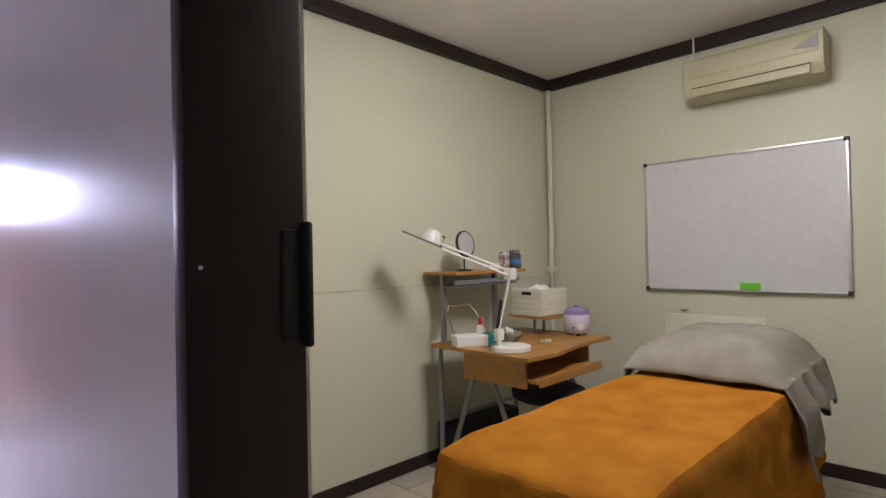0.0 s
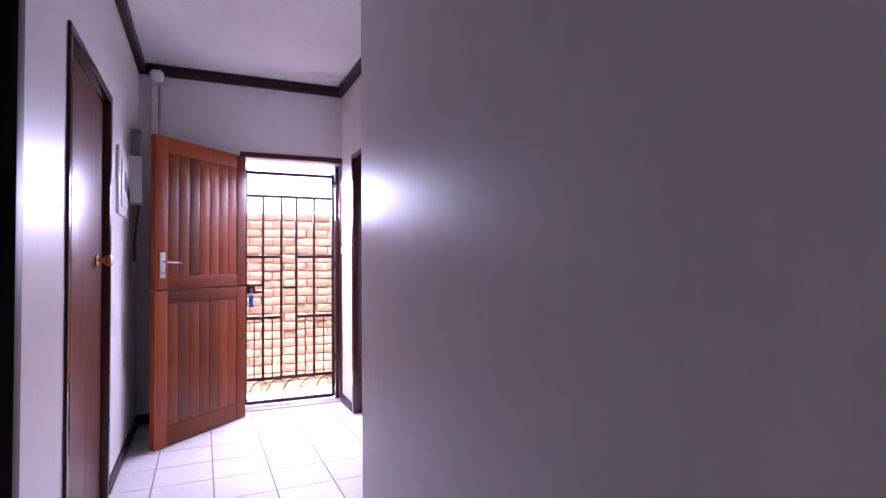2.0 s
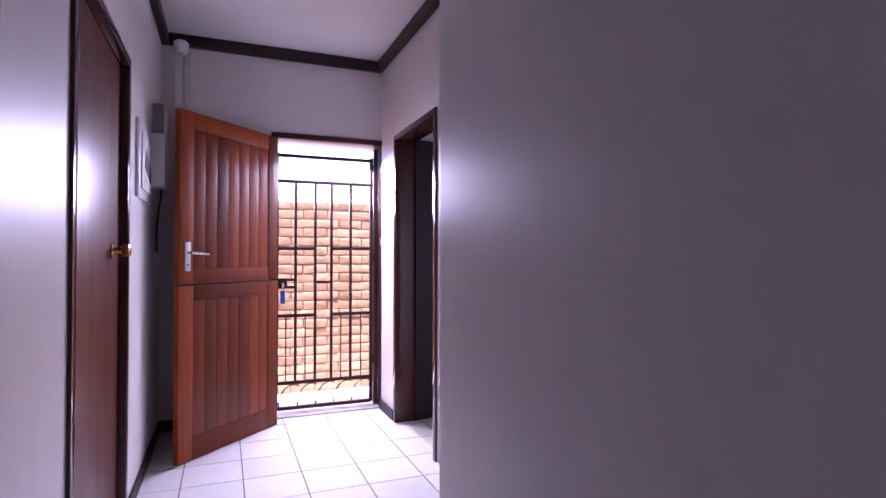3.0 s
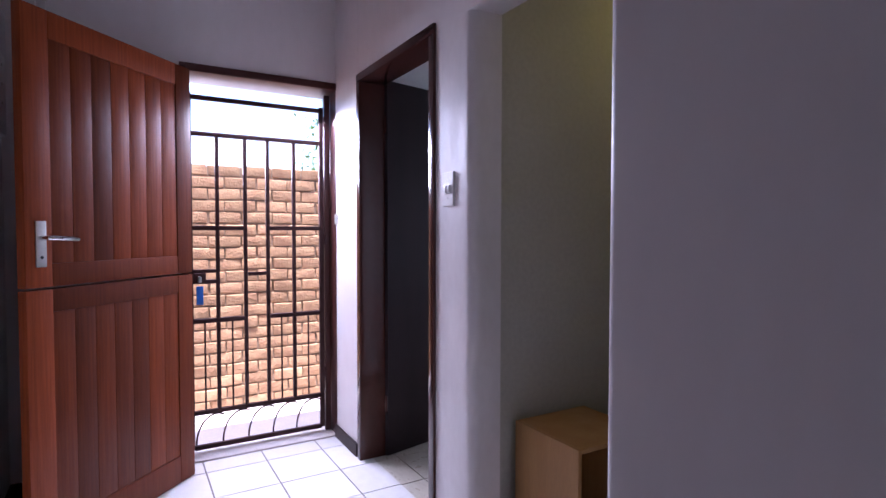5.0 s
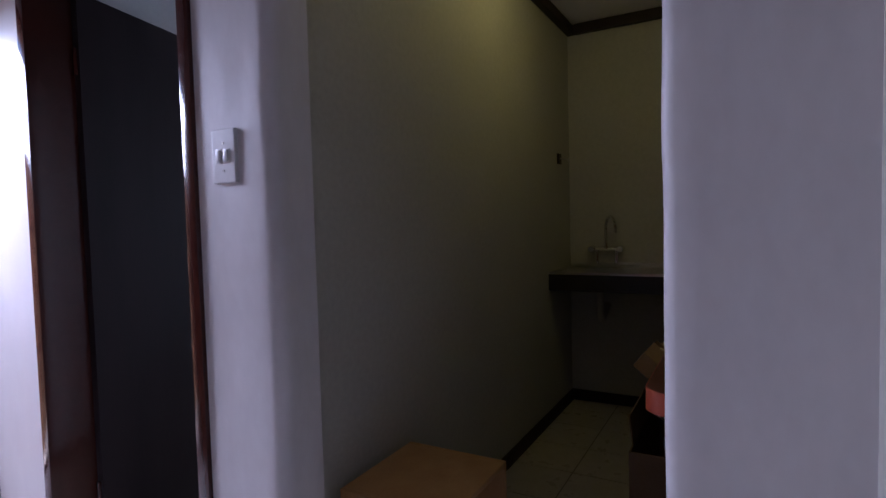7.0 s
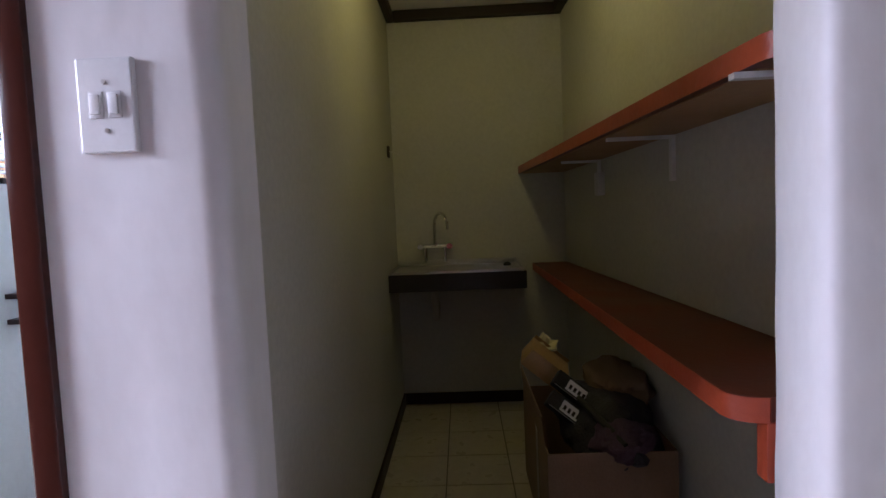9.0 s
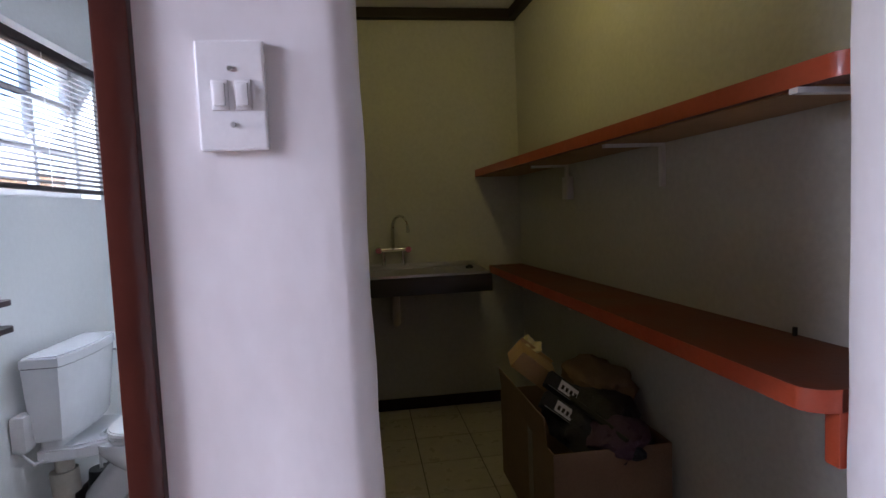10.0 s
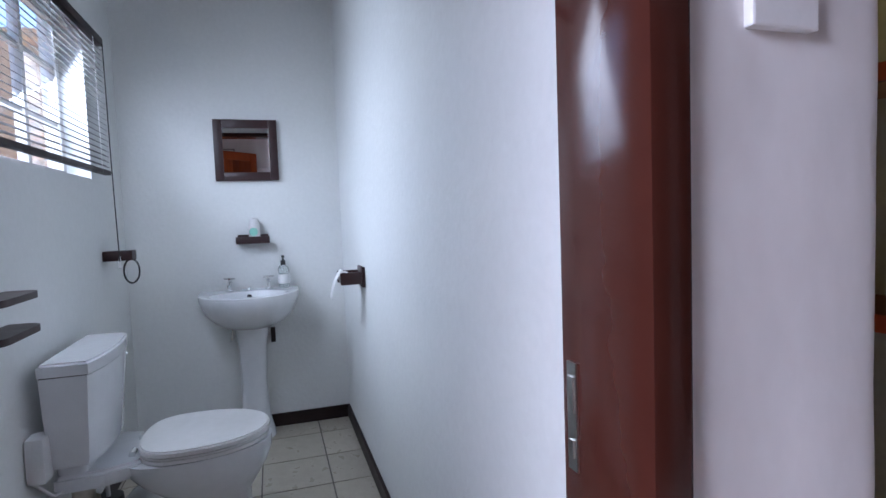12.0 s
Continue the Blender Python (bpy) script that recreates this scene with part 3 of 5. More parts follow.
# ---- corridor fittings ----
db = thing("distribution_board", (LEFT, 5.06, 1.475), "white flat electrical distribution board on the corridor wall", "electrical box")
part("body", fresh_box(LEFT, LEFT + 0.018, 4.84, 5.30, 1.475, 1.86, bevel=0.006), M_WHITE, db)
part("door", fresh_box(LEFT + 0.018, LEFT + 0.026, 4.90, 5.25, 1.52, 1.80, bevel=0.004), M_WHITE, db)
bm = prism([(4.98, 1.635), (5.20, 1.575), (5.21, 1.64), (5.01, 1.735)], LEFT + 0.0262, LEFT + 0.029, axis="x")
part("label", bm, M_RUBBER, db, "curled dark label")
meter = thing("electricity_meter", (LEFT, 5.43, 1.585), "white surface-mounted electricity meter box", "electrical box")
part("body", fresh_box(LEFT, LEFT + 0.085, 5.34, 5.53, 1.585, 1.89, bevel=0.012), M_WHITE, meter)
for z in (1.63, 1.70, 1.77, 1.84):
    part("screw", rod(bmesh.new(), (LEFT + 0.084, 5.44, z), (LEFT + 0.088, 5.44, z), 0.006, 8), M_STEEL, meter)
part("cable", tube([(LEFT + 0.05, 5.48, 1.60), (LEFT + 0.05, 5.50, 1.55), (LEFT + 0.03, 5.58, 1.47), (LEFT + 0.015, 5.62, 1.36), (LEFT + 0.015, 5.63, 1.20)], 0.006, 8), M_RUBBER, meter, "black cable")
grey = thing("switch_box", (LEFT, 5.60, 1.90), "grey metal switch box above the meter", "electrical box")
part("body", fresh_box(LEFT, LEFT + 0.06, 5.50, 5.68, 1.90, 2.10, bevel=0.006), M_GREYTUBE, grey)
part("cover", fresh_box(LEFT + 0.06, LEFT + 0.067, 5.515, 5.665, 1.91, 2.085, bevel=0.003), M_ALU, grey)
low_box = single("junction_box", fresh_box(LEFT, LEFT + 0.03, 5.60, 5.66, 1.12, 1.21, bevel=0.005), M_WHITE, "small white junction box on the wall", "electrical box")
duct = thing("cable_duct", (-0.41, 5.95, 1.0), "white cable duct in the front corner", "conduit")
part("channel", fresh_box(-0.453, -0.405, 5.928, 5.969, 0.09, 2.62, bevel=0.004), M_WHITE, duct)
part("channel", fresh_box(-0.395, -0.368, 5.940, 5.969, 0.09, 2.62, bevel=0.004), M_WHITE, duct)
siren = thing("alarm_sensor", (-0.42, 5.93, 2.56), "round white alarm sensor under the cornice", "sensor")
bm = lathe([(0.0, -0.045), (0.035, -0.035), (0.048, 0.0), (0.048, 0.035), (0.035, 0.05), (0.0, 0.052)], (-0.415, 5.895, 2.585), 20)
part("dome", bm, M_WHITE, siren)
part("mount", fresh_box(-0.44, -0.39, 5.93, 5.968, 2.55, 2.62, bevel=0.004), M_WHITE, siren)


def light_switch(at_y, z0, z1, w):
    t = thing("light_switch", (1.0, at_y, (z0 + z1) / 2), "white plastic two-lever light switch plate on the pier", "light switch")
    part("plate", fresh_box(0.990, 1.002, at_y - w / 2, at_y + w / 2, z0, z1, bevel=0.0028), M_WHITE, t, smooth=False)
    zc = (z0 + z1) / 2
    for dy in (0.0130, -0.0130):
        part("rocker_frame", fresh_box(0.9885, 0.990, at_y + dy - 0.0100, at_y + dy + 0.0100, zc - 0.0180, zc + 0.0180, bevel=0.001), M_WHITE, t)
        part("rocker", fresh_box(0.9835, 0.9885, at_y + dy - 0.0070, at_y + dy + 0.0070, zc - 0.0135, zc + 0.0135, bevel=0.002), M_WHITE, t)
    for dz in (0.031, -0.035):
        s = part("screw", rod(bmesh.new(), (0.990, at_y, zc + dz), (0.988, at_y, zc + dz), 0.0032, 12), M_STEEL, t)
    return t


light_switch(4.667, 1.326, 1.455, 0.079)

# ---- kitchenette ----
def shelf(name, z, thick, far, near, label):
    t = thing(name, (2.4, 3.42, z), label, "shelf", "shelves along the kitchenette wall")
    n = 6
    front = [(3.68, far)] + [(1.20 - 0.046 * math.sin(math.pi / 2 * k / n), near - 0.06 * (1 - math.cos(math.pi / 2 * k / n))) for k in range(n + 1)]
    part("board", prism([(3.679, shelf_wall(3.679) + 0.002)] + front + [(1.154, 3.43)], z, z + thick), M_SHELF_TOP, t)
    outer = [(x - 0.002 * (1.20 - x) / 0.046, y + 0.003) if x < 1.2 else (x, y + 0.003) for x, y in front]
    part("edging", prism(front + outer[::-1], z - 0.001, z + thick - 0.001), M_SHELF, t, "bright orange-red painted front edge")
    return t


s1 = shelf("wall_shelf", 1.455, 0.044, 3.815, 3.672, "long orange-red painted timber shelf on white brackets")
s2 = shelf("wall_shelf", 0.850, 0.043, 3.745, 3.742, "long lower orange-red painted timber shelf")
part("lining", prism([(3.66, shelf_wall(3.66) + 0.003), (3.66, 3.79), (1.25, 3.65), (1.25, 3.434)], 1.4515, 1.455), M_SHELF_RAW, s1, "unpainted board underside")
for x in (1.25, 2.09, 2.91):
    bm = fresh_box(x, x + 0.022, shelf_wall(x) + 0.001, 3.69, 1.440, 1.4512)
    box(bm, x, x + 0.022, shelf_wall(x) + 0.001, shelf_wall(x) + 0.016, 1.30, 1.440)
    part("bracket", bm, M_WHITE, s1, "white steel shelf bracket")
part("support", fresh_box(1.152, 1.186, 3.630, 3.690, 0.745, 0.8495, bevel=0.004), M_SHELF, s2, "chipped orange-red timber block")
for x in (2.09, 2.91):
    bm = fresh_box(x, x + 0.022, shelf_wall(x) + 0.001, 3.68, 0.836, 0.8495)
    box(bm, x, x + 0.022, shelf_wall(x) + 0.001, shelf_wall(x) + 0.016, 0.72, 0.836)
    part("bracket", bm, M_WHITE, s2, "white steel shelf bracket")
part("nail", rod(bmesh.new(), (1.52, 3.46, 0.893), (1.52, 3.46, 0.915), 0.006, 8), M_RUBBER, s2)

counter = thing("sink_counter", (3.44, 4.2, 0.80), "black-edged counter carrying a stainless steel sink", "counter")
part("slab", fresh_box(3.22, 3.679, 3.84, 4.599, 0.815, 0.895, bevel=0.006), M_COUNTER, counter)
part("front_edge", fresh_box(3.205, 3.2195, 3.84, 4.599, 0.80, 0.897, bevel=0.004), M_COUNTER, counter)
sink = thing("kitchen_sink", (3.45, 4.2, 0.895), "stainless steel sink with drainer set on the counter", "sink")
bm = prism(rounded(3.215, 3.675, 3.85, 4.595, 0.02), 0.8955, 0.903)
part("rim", bm, M_STEEL, sink)
bm = bmesh.new()
for x0, x1, y0, y1 in ((3.215, 3.228, 3.85, 4.595), (3.655, 3.675, 3.85, 4.595), (3.228, 3.655, 3.85, 3.865), (3.228, 3.655, 4.58, 4.595)):
    box(bm, x0, x1, y0, y1, 0.903, 0.911, bevel=0.003)
part("lip", bm, M_STEEL, sink)
for k in range(7):
    part("drainer_rib", fresh_box(3.27, 3.60, 3.90 + k * 0.035, 3.91 + k * 0.035, 0.9031, 0.907, bevel=0.0015), M_STEEL, sink)
part("bowl_shadow_rim", prism(rounded(3.27, 3.60, 4.22, 4.54, 0.05), 0.9032, 0.9052), M_STEEL, sink)
part("splash_strip", fresh_box(3.664, 3.679, 3.85, 4.595, 0.9112, 0.935, bevel=0.003), M_STEEL, sink)
tap = thing("kitchen_tap", (3.66, 4.31, 1.03), "chrome wall-mounted mixer tap with swan neck", "tap")
part("body", rod(bmesh.new(), (3.64, 4.25, 1.025), (3.64, 4.46, 1.025), 0.014, 14), M_CHROME, tap)
for y in (4.265, 4.445):
    part("inlet", rod(bmesh.new(), (3.679, y, 1.025), (3.63, y, 1.025), 0.02, 14), M_CHROME, tap)
    part("leg", rod(bmesh.new(), (3.64, y + (0.03 if y < 4.3 else -0.03), 0.925), (3.64, y + (0.03 if y < 4.3 else -0.03), 1.02), 0.012, 12), M_CHROME, tap)
    part("handle", rod(bmesh.new(), (3.628, y, 1.025), (3.596, y, 1.025), 0.024, 8, 0.019), M_CHROME, tap)
spout = [(3.63, 4.355, 1.03), (3.625, 4.355, 1.12)] + [(3.56 + 0.065 * math.cos(a), 4.355 - 0.042 * (1 - math.cos(a)), 1.15 + 0.08 * math.sin(a)) for a in (math.pi * k / 10 for k in range(11))] + [(3.495, 4.271, 1.13)]
part("spout", tube(spout, 0.010, 10), M_CHROME, tap)
part("plug", lathe([(0.022, 0), (0.022, 0.012), (0.008, 0.02), (0.0, 0.022)], (3.40, 3.93, 0.9112), 14), M_RUBBER, sink, "black rubber plug")
pipe = thing("waste_pipe", (3.50, 4.35, 0.6), "grey waste pipe under the sink", "pipe")
part("trap", tube([(3.48, 4.36, 0.815), (3.48, 4.36, 0.63), (3.50, 4.36, 0.60), (3.56, 4.36, 0.60), (3.678, 4.36, 0.66)], 0.022, 10), M_PVC, pipe)
hook = thing("wall_hook", (3.44, 4.6, 1.59), "small dark metal coat hook on a plate", "hook")
part("plate", fresh_box(3.41, 3.47, 4.588, 4.6, 1.565, 1.63, bevel=0.003), M_DARK, hook)
part("hook", tube([(3.44, 4.588, 1.60), (3.44, 4.545, 1.59), (3.44, 4.535, 1.575), (3.44, 4.53, 1.60)], 0.005, 8), M_STEEL, hook)
plug_box = single("wall_socket", fresh_box(2.86, 2.93, shelf_wall(2.86), shelf_wall(2.86) + 0.035, 1.28, 1.39, bevel=0.005), M_WHITE, "white surface-mounted socket under the shelf", "socket")

cube = thing("storage_cube", (1.40, 4.37, 0.008), "open-fronted pale plywood storage cube on the kitchenette floor", "storage cube")
X0, X1, Y0, Y1, H = 1.225, 1.585, 4.205, 4.545, 0.497
part("side_panel", fresh_box(X0, X0 + 0.016, Y0, Y1, 0.010, H, bevel=0.001), M_BOX, cube)
part("side_panel", fresh_box(X1 - 0.016, X1, Y0, Y1, 0.010, H, bevel=0.001), M_BOX, cube)
part("top_panel", fresh_box(X0 + 0.0165, X1 - 0.0165, Y0, Y1, H - 0.016, H, bevel=0.001), M_BOX, cube)
part("bottom_panel", fresh_box(X0 + 0.0165, X1 - 0.0165, Y0, Y1, 0.010, 0.026, bevel=0.001), M_BOX, cube)
part("back_panel", fresh_box(X0 + 0.0165, X1 - 0.0165, Y1 - 0.008, Y1, 0.026, H - 0.016), M_BOX, cube)

# cardboard boxes and bags under the shelf
def carton(x0, x1, y0, y1, z0, h, label, flaps=True, turn=0.0):
    t = thing("cardboard_box", ((x0 + x1) / 2, (y0 + y1) / 2, z0), label, "box")
    rot = Matrix.Translation(t.location) @ Matrix.Rotation(radians(turn), 4, "Z") @ Matrix.Translation(-Vector(t.location))
    k = 0.005
    for n, b in (("side", (x0, x0 + k, y0, y1, z0, z0 + h)), ("side", (x1 - k, x1, y0, y1, z0, z0 + h)), ("end", (x0 + k, x1 - k, y0, y0 + k, z0, z0 + h)), ("end", (x0 + k, x1 - k, y1 - k, y1, z0, z0 + h)), ("bottom", (x0 + k, x1 - k, y0 + k, y1 - k, z0, z0 + k))):
        part(n, fresh_box(*b, turn=rot), M_CARD, t)
    if flaps:
        for x, a in ((x0, 145), (x1, 40)):
            f = fresh_box(0, (x1 - x0) * 0.3, y0 + 0.01, y1 - 0.01, -0.002, 0.002, turn=rot @ Matrix.Translation((x, 0, z0 + h)) @ Matrix.Rotation(radians(-a), 4, "Y"))
            part("flap", f, M_CARD, t)
    return t


big = carton(2.02, 2.74, 3.50, 3.93, 0.008, 0.40, "large brown cardboard box full of things", flaps=False)
part("flap", fresh_box(2.08, 2.72, 3.925, 3.930, 0.408, 0.515, turn=Matrix.Translation((0, 3.93, 0.408)) @ Matrix.Rotation(radians(-6), 4, "X") @ Matrix.Translation((0, -3.93, -0.408))), M_CARD, big)
part("tape", fresh_box(2.25, 2.31, 3.929, 3.932, 0.10, 0.40), M_CLEAR, big, "strip of clear packing tape")
small = thing("cardboard_box", (2.36, 3.90, 0.52), "small tan cardboard box tipped over on the pile", "box")
tip = Matrix.Translation((2.36, 3.882, 0.592)) @ Matrix.Rotation(radians(40), 4, "X") @ Matrix.Rotation(radians(-14), 4, "Y")
part("body", fresh_box(0.0, 0.12, -0.090, 0.090, -0.040, 0.040, bevel=0.002, turn=tip), M_TAN_CARD, small)
part("flap", fresh_box(0.122, 0.126, -0.086, 0.086, -0.038, 0.052, turn=tip), M_TAN_CARD, small)


def lump(name, at, size, mat, label, category, seed, rough=0.25, flat=True):
    """A slack, creased soft heap."""
    bm = bmesh.new()
    bmesh.ops.create_icosphere(bm, subdivisions=4, radius=1)
    off = Vector((seed * 3.1, seed * 1.7, seed))
    for v in bm.verts:
        p = v.co.copy()
        k = 1 + rough * noise.noise(p * 1.6 + off) + rough * 0.5 * noise.noise(p * 4.0 + off)
        v.co = Vector((p.x * size[0] * k, p.y * size[1] * k, p.z * size[2] * k))
        if flat and v.co.z < -size[2] * 0.55:
            v.co.z = -size[2] * 0.55
        v.co += Vector(at)
    return single(name, bm, mat, label, category)


lump("cloth_bag", (2.32, 3.66, 0.40), (0.29, 0.17, 0.13), M_BAG, "slack black fabric bag in the cardboard box", "bag", 1)
lump("cloth_bag", (2.12, 3.66, 0.41), (0.13, 0.11, 0.07), M_PURPLE, "crumpled dull purple fabric bag in the cardboard box", "bag", 2)
# this brown heap stands in for a cardboard flap
lump("cloth_bag", (2.45, 3.58, 0.50), (0.22, 0.12, 0.09), M_CARD, "soft brown heap on the pile in place of a cardboard flap", "bag", 3)
along_case = Vector((-0.04, -0.24, -0.19)).normalized()
out_case = Vector((-0.80, -0.10, 0.55))
out_case = (out_case - along_case * out_case.dot(along_case)).normalized()
up_case = out_case.cross(along_case)
for k, (at, length) in enumerate((((2.25, 3.735, 0.505), 0.30), ((2.215, 3.765, 0.440), 0.30))):
    case = thing("packaged_case", at, "long black package with a white printed label, leaning on the pile", "package", "packages in the cardboard box")
    ct = Matrix.Translation(at) @ Matrix((along_case, up_case, out_case)).transposed().to_4x4()
    part("body", fresh_box(-length / 2, length / 2, -0.032, 0.032, -0.035, 0.0, bevel=0.004, turn=ct), M_BAG, case)
    part("label", fresh_box(-0.10, 0.03, -0.022, 0.022, 0.0002, 0.0012, turn=ct), M_PAPER, case, "white printed label")
    for m in range(6):
        part("letter_bar", fresh_box(-0.090 + m * 0.019, -0.079 + m * 0.019, -0.012, 0.006, 0.0013, 0.0018, turn=ct), M_RUBBER, case)
    part("seam", fresh_box(-length / 2 + 0.01, length / 2 - 0.01, -0.0305, -0.0285, 0.0002, 0.003, turn=ct), M_STEEL, case)
lump("crumpled_paper", (2.50, 3.86, 0.650), (0.04, 0.05, 0.045), M_YELLOW_PAPER, "crumpled pale yellow paper on the pile", "paper", 9, 0.6)
strap = single("umbrella", rod(rod(bmesh.new(), (2.05, 3.70, 0.46), (2.42, 3.84, 0.56), 0.012, 10), (2.05, 3.70, 0.46), (1.99, 3.68, 0.445), 0.008, 10), M_RUBBER, "closed black umbrella lying on the pile", "umbrella")
bulb1 = thing("ceiling_bulb", (2.35, 4.15, 2.476), "bare lit bulb on the kitchenette ceiling", "lamp")
part("holder", rod(bmesh.new(), (2.35, 4.15, 2.476), (2.35, 4.15, 2.42), 0.022, 14), M_WHITE, bulb1)

# ---- bathroom ----
toilet = thing("toilet", (2.66, 5.55, 0.008), "white ceramic close-coupled toilet with a closed seat", "toilet")
TX = 2.69


def tank(scale, y_back, y_front):
    """Plan of the cistern: straight sides, crisp front corners and a bowed front."""
    w = 0.227 * scale
    front = [(TX + w * math.sin(radians(a)) / math.sin(radians(60)), y_front - 0.030 * (math.cos(radians(a)) - 0.5) * 2) for a in range(-60, 61, 12)]
    return [(TX - w, y_back), *front, (TX + w, y_back)]


bm = bmesh.new()
rings = []
for z, s, f in ((0.440, 0.84, 5.694), (0.455, 0.87, 5.688), (0.728, 1.0, 5.668)):
    rings.append([bm.verts.new((x, y, z)) for x, y in tank(s, 5.795, f)])
for a, b in zip(rings, rings[1:]):
    for k in range(len(a)):
        bm.faces.new((a[k], a[(k + 1) % len(a)], b[(k + 1) % len(a)], b[k]))
bm.faces.new(rings[0][::-1])
bm.faces.new(rings[-1])
part("cistern", bm, M_CERAMIC, toilet)
bm = prism(tank(1.015, 5.797, 5.664), 0.732, 0.772)
bmesh.ops.bevel(bm, geom=[e for e in bm.edges if abs(e.verts[0].co.z - 0.772) < 1e-4 and abs(e.verts[1].co.z - 0.772) < 1e-4], offset=0.008, segments=3, affect="EDGES")
part("cistern_lid", bm, M_CERAMIC, toilet)
part("lid_joint", prism(tank(0.985, 5.794, 5.672), 0.728, 0.732), M_RUBBER, toilet, "dark joint under the cistern lid")
part("flush_lever", tube([(TX + 0.226, 5.72, 0.685), (TX + 0.258, 5.72, 0.685), (TX + 0.262, 5.70, 0.685), (TX + 0.262, 5.672, 0.68)], 0.006, 8), M_CHROME, toilet, "chrome flush lever")


def egg(cx, y_back, y_front, w, n=36):
    """An oval, wider and straighter towards the back."""
    pts = []
    for k in range(n):
        a = 2 * math.pi * k / n
        c, s = math.cos(a), math.sin(a)
        yc = y_back - (y_back - y_front) * 0.42
        ry = (y_back - yc) if s > 0 else (yc - y_front)
        pts.append((cx + w * math.copysign(abs(c) ** (0.75 if s > 0 else 1.0), c), yc + ry * math.copysign(abs(s) ** (0.62 if s > 0 else 1.0), s)))
    return pts


bm = bmesh.new()
rings = []
for z, yb, yf, w in ((0.010, 5.46, 5.222, 0.105), (0.07, 5.44, 5.234, 0.088), (0.16, 5.43, 5.238, 0.080), (0.205, 5.46, 5.236, 0.095), (0.25, 5.53, 5.208, 0.130), (0.30, 5.59, 5.176, 0.160), (0.35, 5.63, 5.158, 0.180), (0.392, 5.64, 5.155, 0.184)):
    rings.append([bm.verts.new((x, y, z)) for x, y in egg(TX, yb, yf, w)])
for a, b in zip(rings, rings[1:]):
    for k in range(36):
        bm.faces.new((a[k], a[(k + 1) % 36], b[(k + 1) % 36], b[k]))
bm.faces.new(rings[0][::-1])
bm.faces.new(rings[-1])
part("bowl", bm, M_CERAMIC, toilet)
bm = prism([(TX - 0.185, 5.795), (TX - 0.175, 5.66), (TX - 0.13, 5.56), (TX + 0.13, 5.56), (TX + 0.175, 5.66), (TX + 0.185, 5.795)], 0.352, 0.408)
bmesh.ops.bevel(bm, geom=[e for e in bm.edges], offset=0.012, segments=3, affect="EDGES")
part("shelf", bm, M_CERAMIC, toilet)
bm = prism(rounded(TX - 0.17, TX + 0.17, 5.705, 5.79, 0.02), 0.409, 0.439)
part("cistern_seat", bm, M_CERAMIC, toilet)
part("trapway", tube([(TX, 5.40, 0.27), (TX, 5.50, 0.25), (TX, 5.58, 0.20), (TX, 5.65, 0.12), (TX, 5.68, 0.010)], 0.072, 18), M_CERAMIC, toilet)


def slab_egg(z0, z1, yb, yf, w):
    bm = prism(egg(TX, yb, yf, w), z0, z1)
    top = [e for e in bm.edges if e.verts[0].co.z > z1 - 1e-4 and e.verts[1].co.z > z1 - 1e-4]
    bmesh.ops.bevel(bm, geom=top, offset=0.006, segments=2, affect="EDGES")
    return bm


part("seat", slab_egg(0.396, 0.414, 5.585, 5.165, 0.186), M_SEAT, toilet)
part("seat_lid", slab_egg(0.421, 0.441, 5.585, 5.160, 0.190), M_SEAT, toilet)
for dx in (-0.075, 0.075):
    part("seat_hinge", rod(bmesh.new(), (TX + dx - 0.02, 5.597, 0.414), (TX + dx + 0.02, 5.597, 0.414), 0.011, 10), M_CHROME, toilet)
part("waste_connector", tube([(TX - 0.10, 5.74, 0.40), (TX - 0.10, 5.74, 0.22), (TX - 0.10, 5.76, 0.14), (TX - 0.08, 5.79, 0.06), (TX - 0.08, 5.80, 0.01)], 0.034, 12), M_PVC, toilet, "aged plastic waste pipe")
part("collar", rod(bmesh.new(), (TX - 0.10, 5.74, 0.20), (TX - 0.10, 5.745, 0.29), 0.05, 16), M_PVC, toilet)
part("supply_hose", tube([(TX - 0.22, 5.83, 0.42), (TX - 0.22, 5.78, 0.37), (TX - 0.16, 5.76, 0.36), (TX - 0.12, 5.75, 0.40)], 0.006, 8), M_WHITE, toilet)
valve = single("water_valve", fresh_box(2.44, 2.52, 5.785, 5.838, 0.42, 0.56, bevel=0.014), M_WHITE, "white plastic inlet valve box on the wall", "valve")
brush = thing("toilet_brush", (2.86, 5.78, 0.008), "dark toilet brush holder with a white handle behind the toilet", "toilet brush")
part("holder", lathe([(0.055, 0.0), (0.06, 0.02), (0.05, 0.14), (0.045, 0.14)], (2.91, 5.76, 0.010), 18), M_RUBBER, brush)
part("handle", rod(bmesh.new(), (2.91, 5.76, 0.14), (2.90, 5.76, 0.46), 0.007, 10), M_WHITE, brush)

basin = thing("wash_basin", (3.62, 5.25, 0.008), "white ceramic pedestal wash basin with chrome taps", "wash basin")


def half_oval(s, n=16, back=3.776, depth=0.40, half=0.255, cy=5.245):
    pts = [(back, cy - half * s), ]
    for k in range(n + 1):
        a = math.pi * k / n
        pts.append((back - 0.10 * s - (depth - 0.10) * s * math.sin(a), cy - half * s * math.cos(a)))
    pts.append((back, cy + half * s))
    return pts


bm = bmesh.new()
rings = []
for z, s in ((0.598, 0.40), (0.615, 0.56), (0.645, 0.73), (0.69, 0.88), (0.74, 0.965), (0.772, 1.0), (0.797, 1.0), (0.800, 0.985)):
    rings.append([bm.verts.new((x, y, z)) for x, y in half_oval(s)])
for a, b in zip(rings, rings[1:]):
    n = len(a)
    for k in range(n):
        bm.faces.new((a[k], a[(k + 1) % n], b[(k + 1) % n], b[k]))
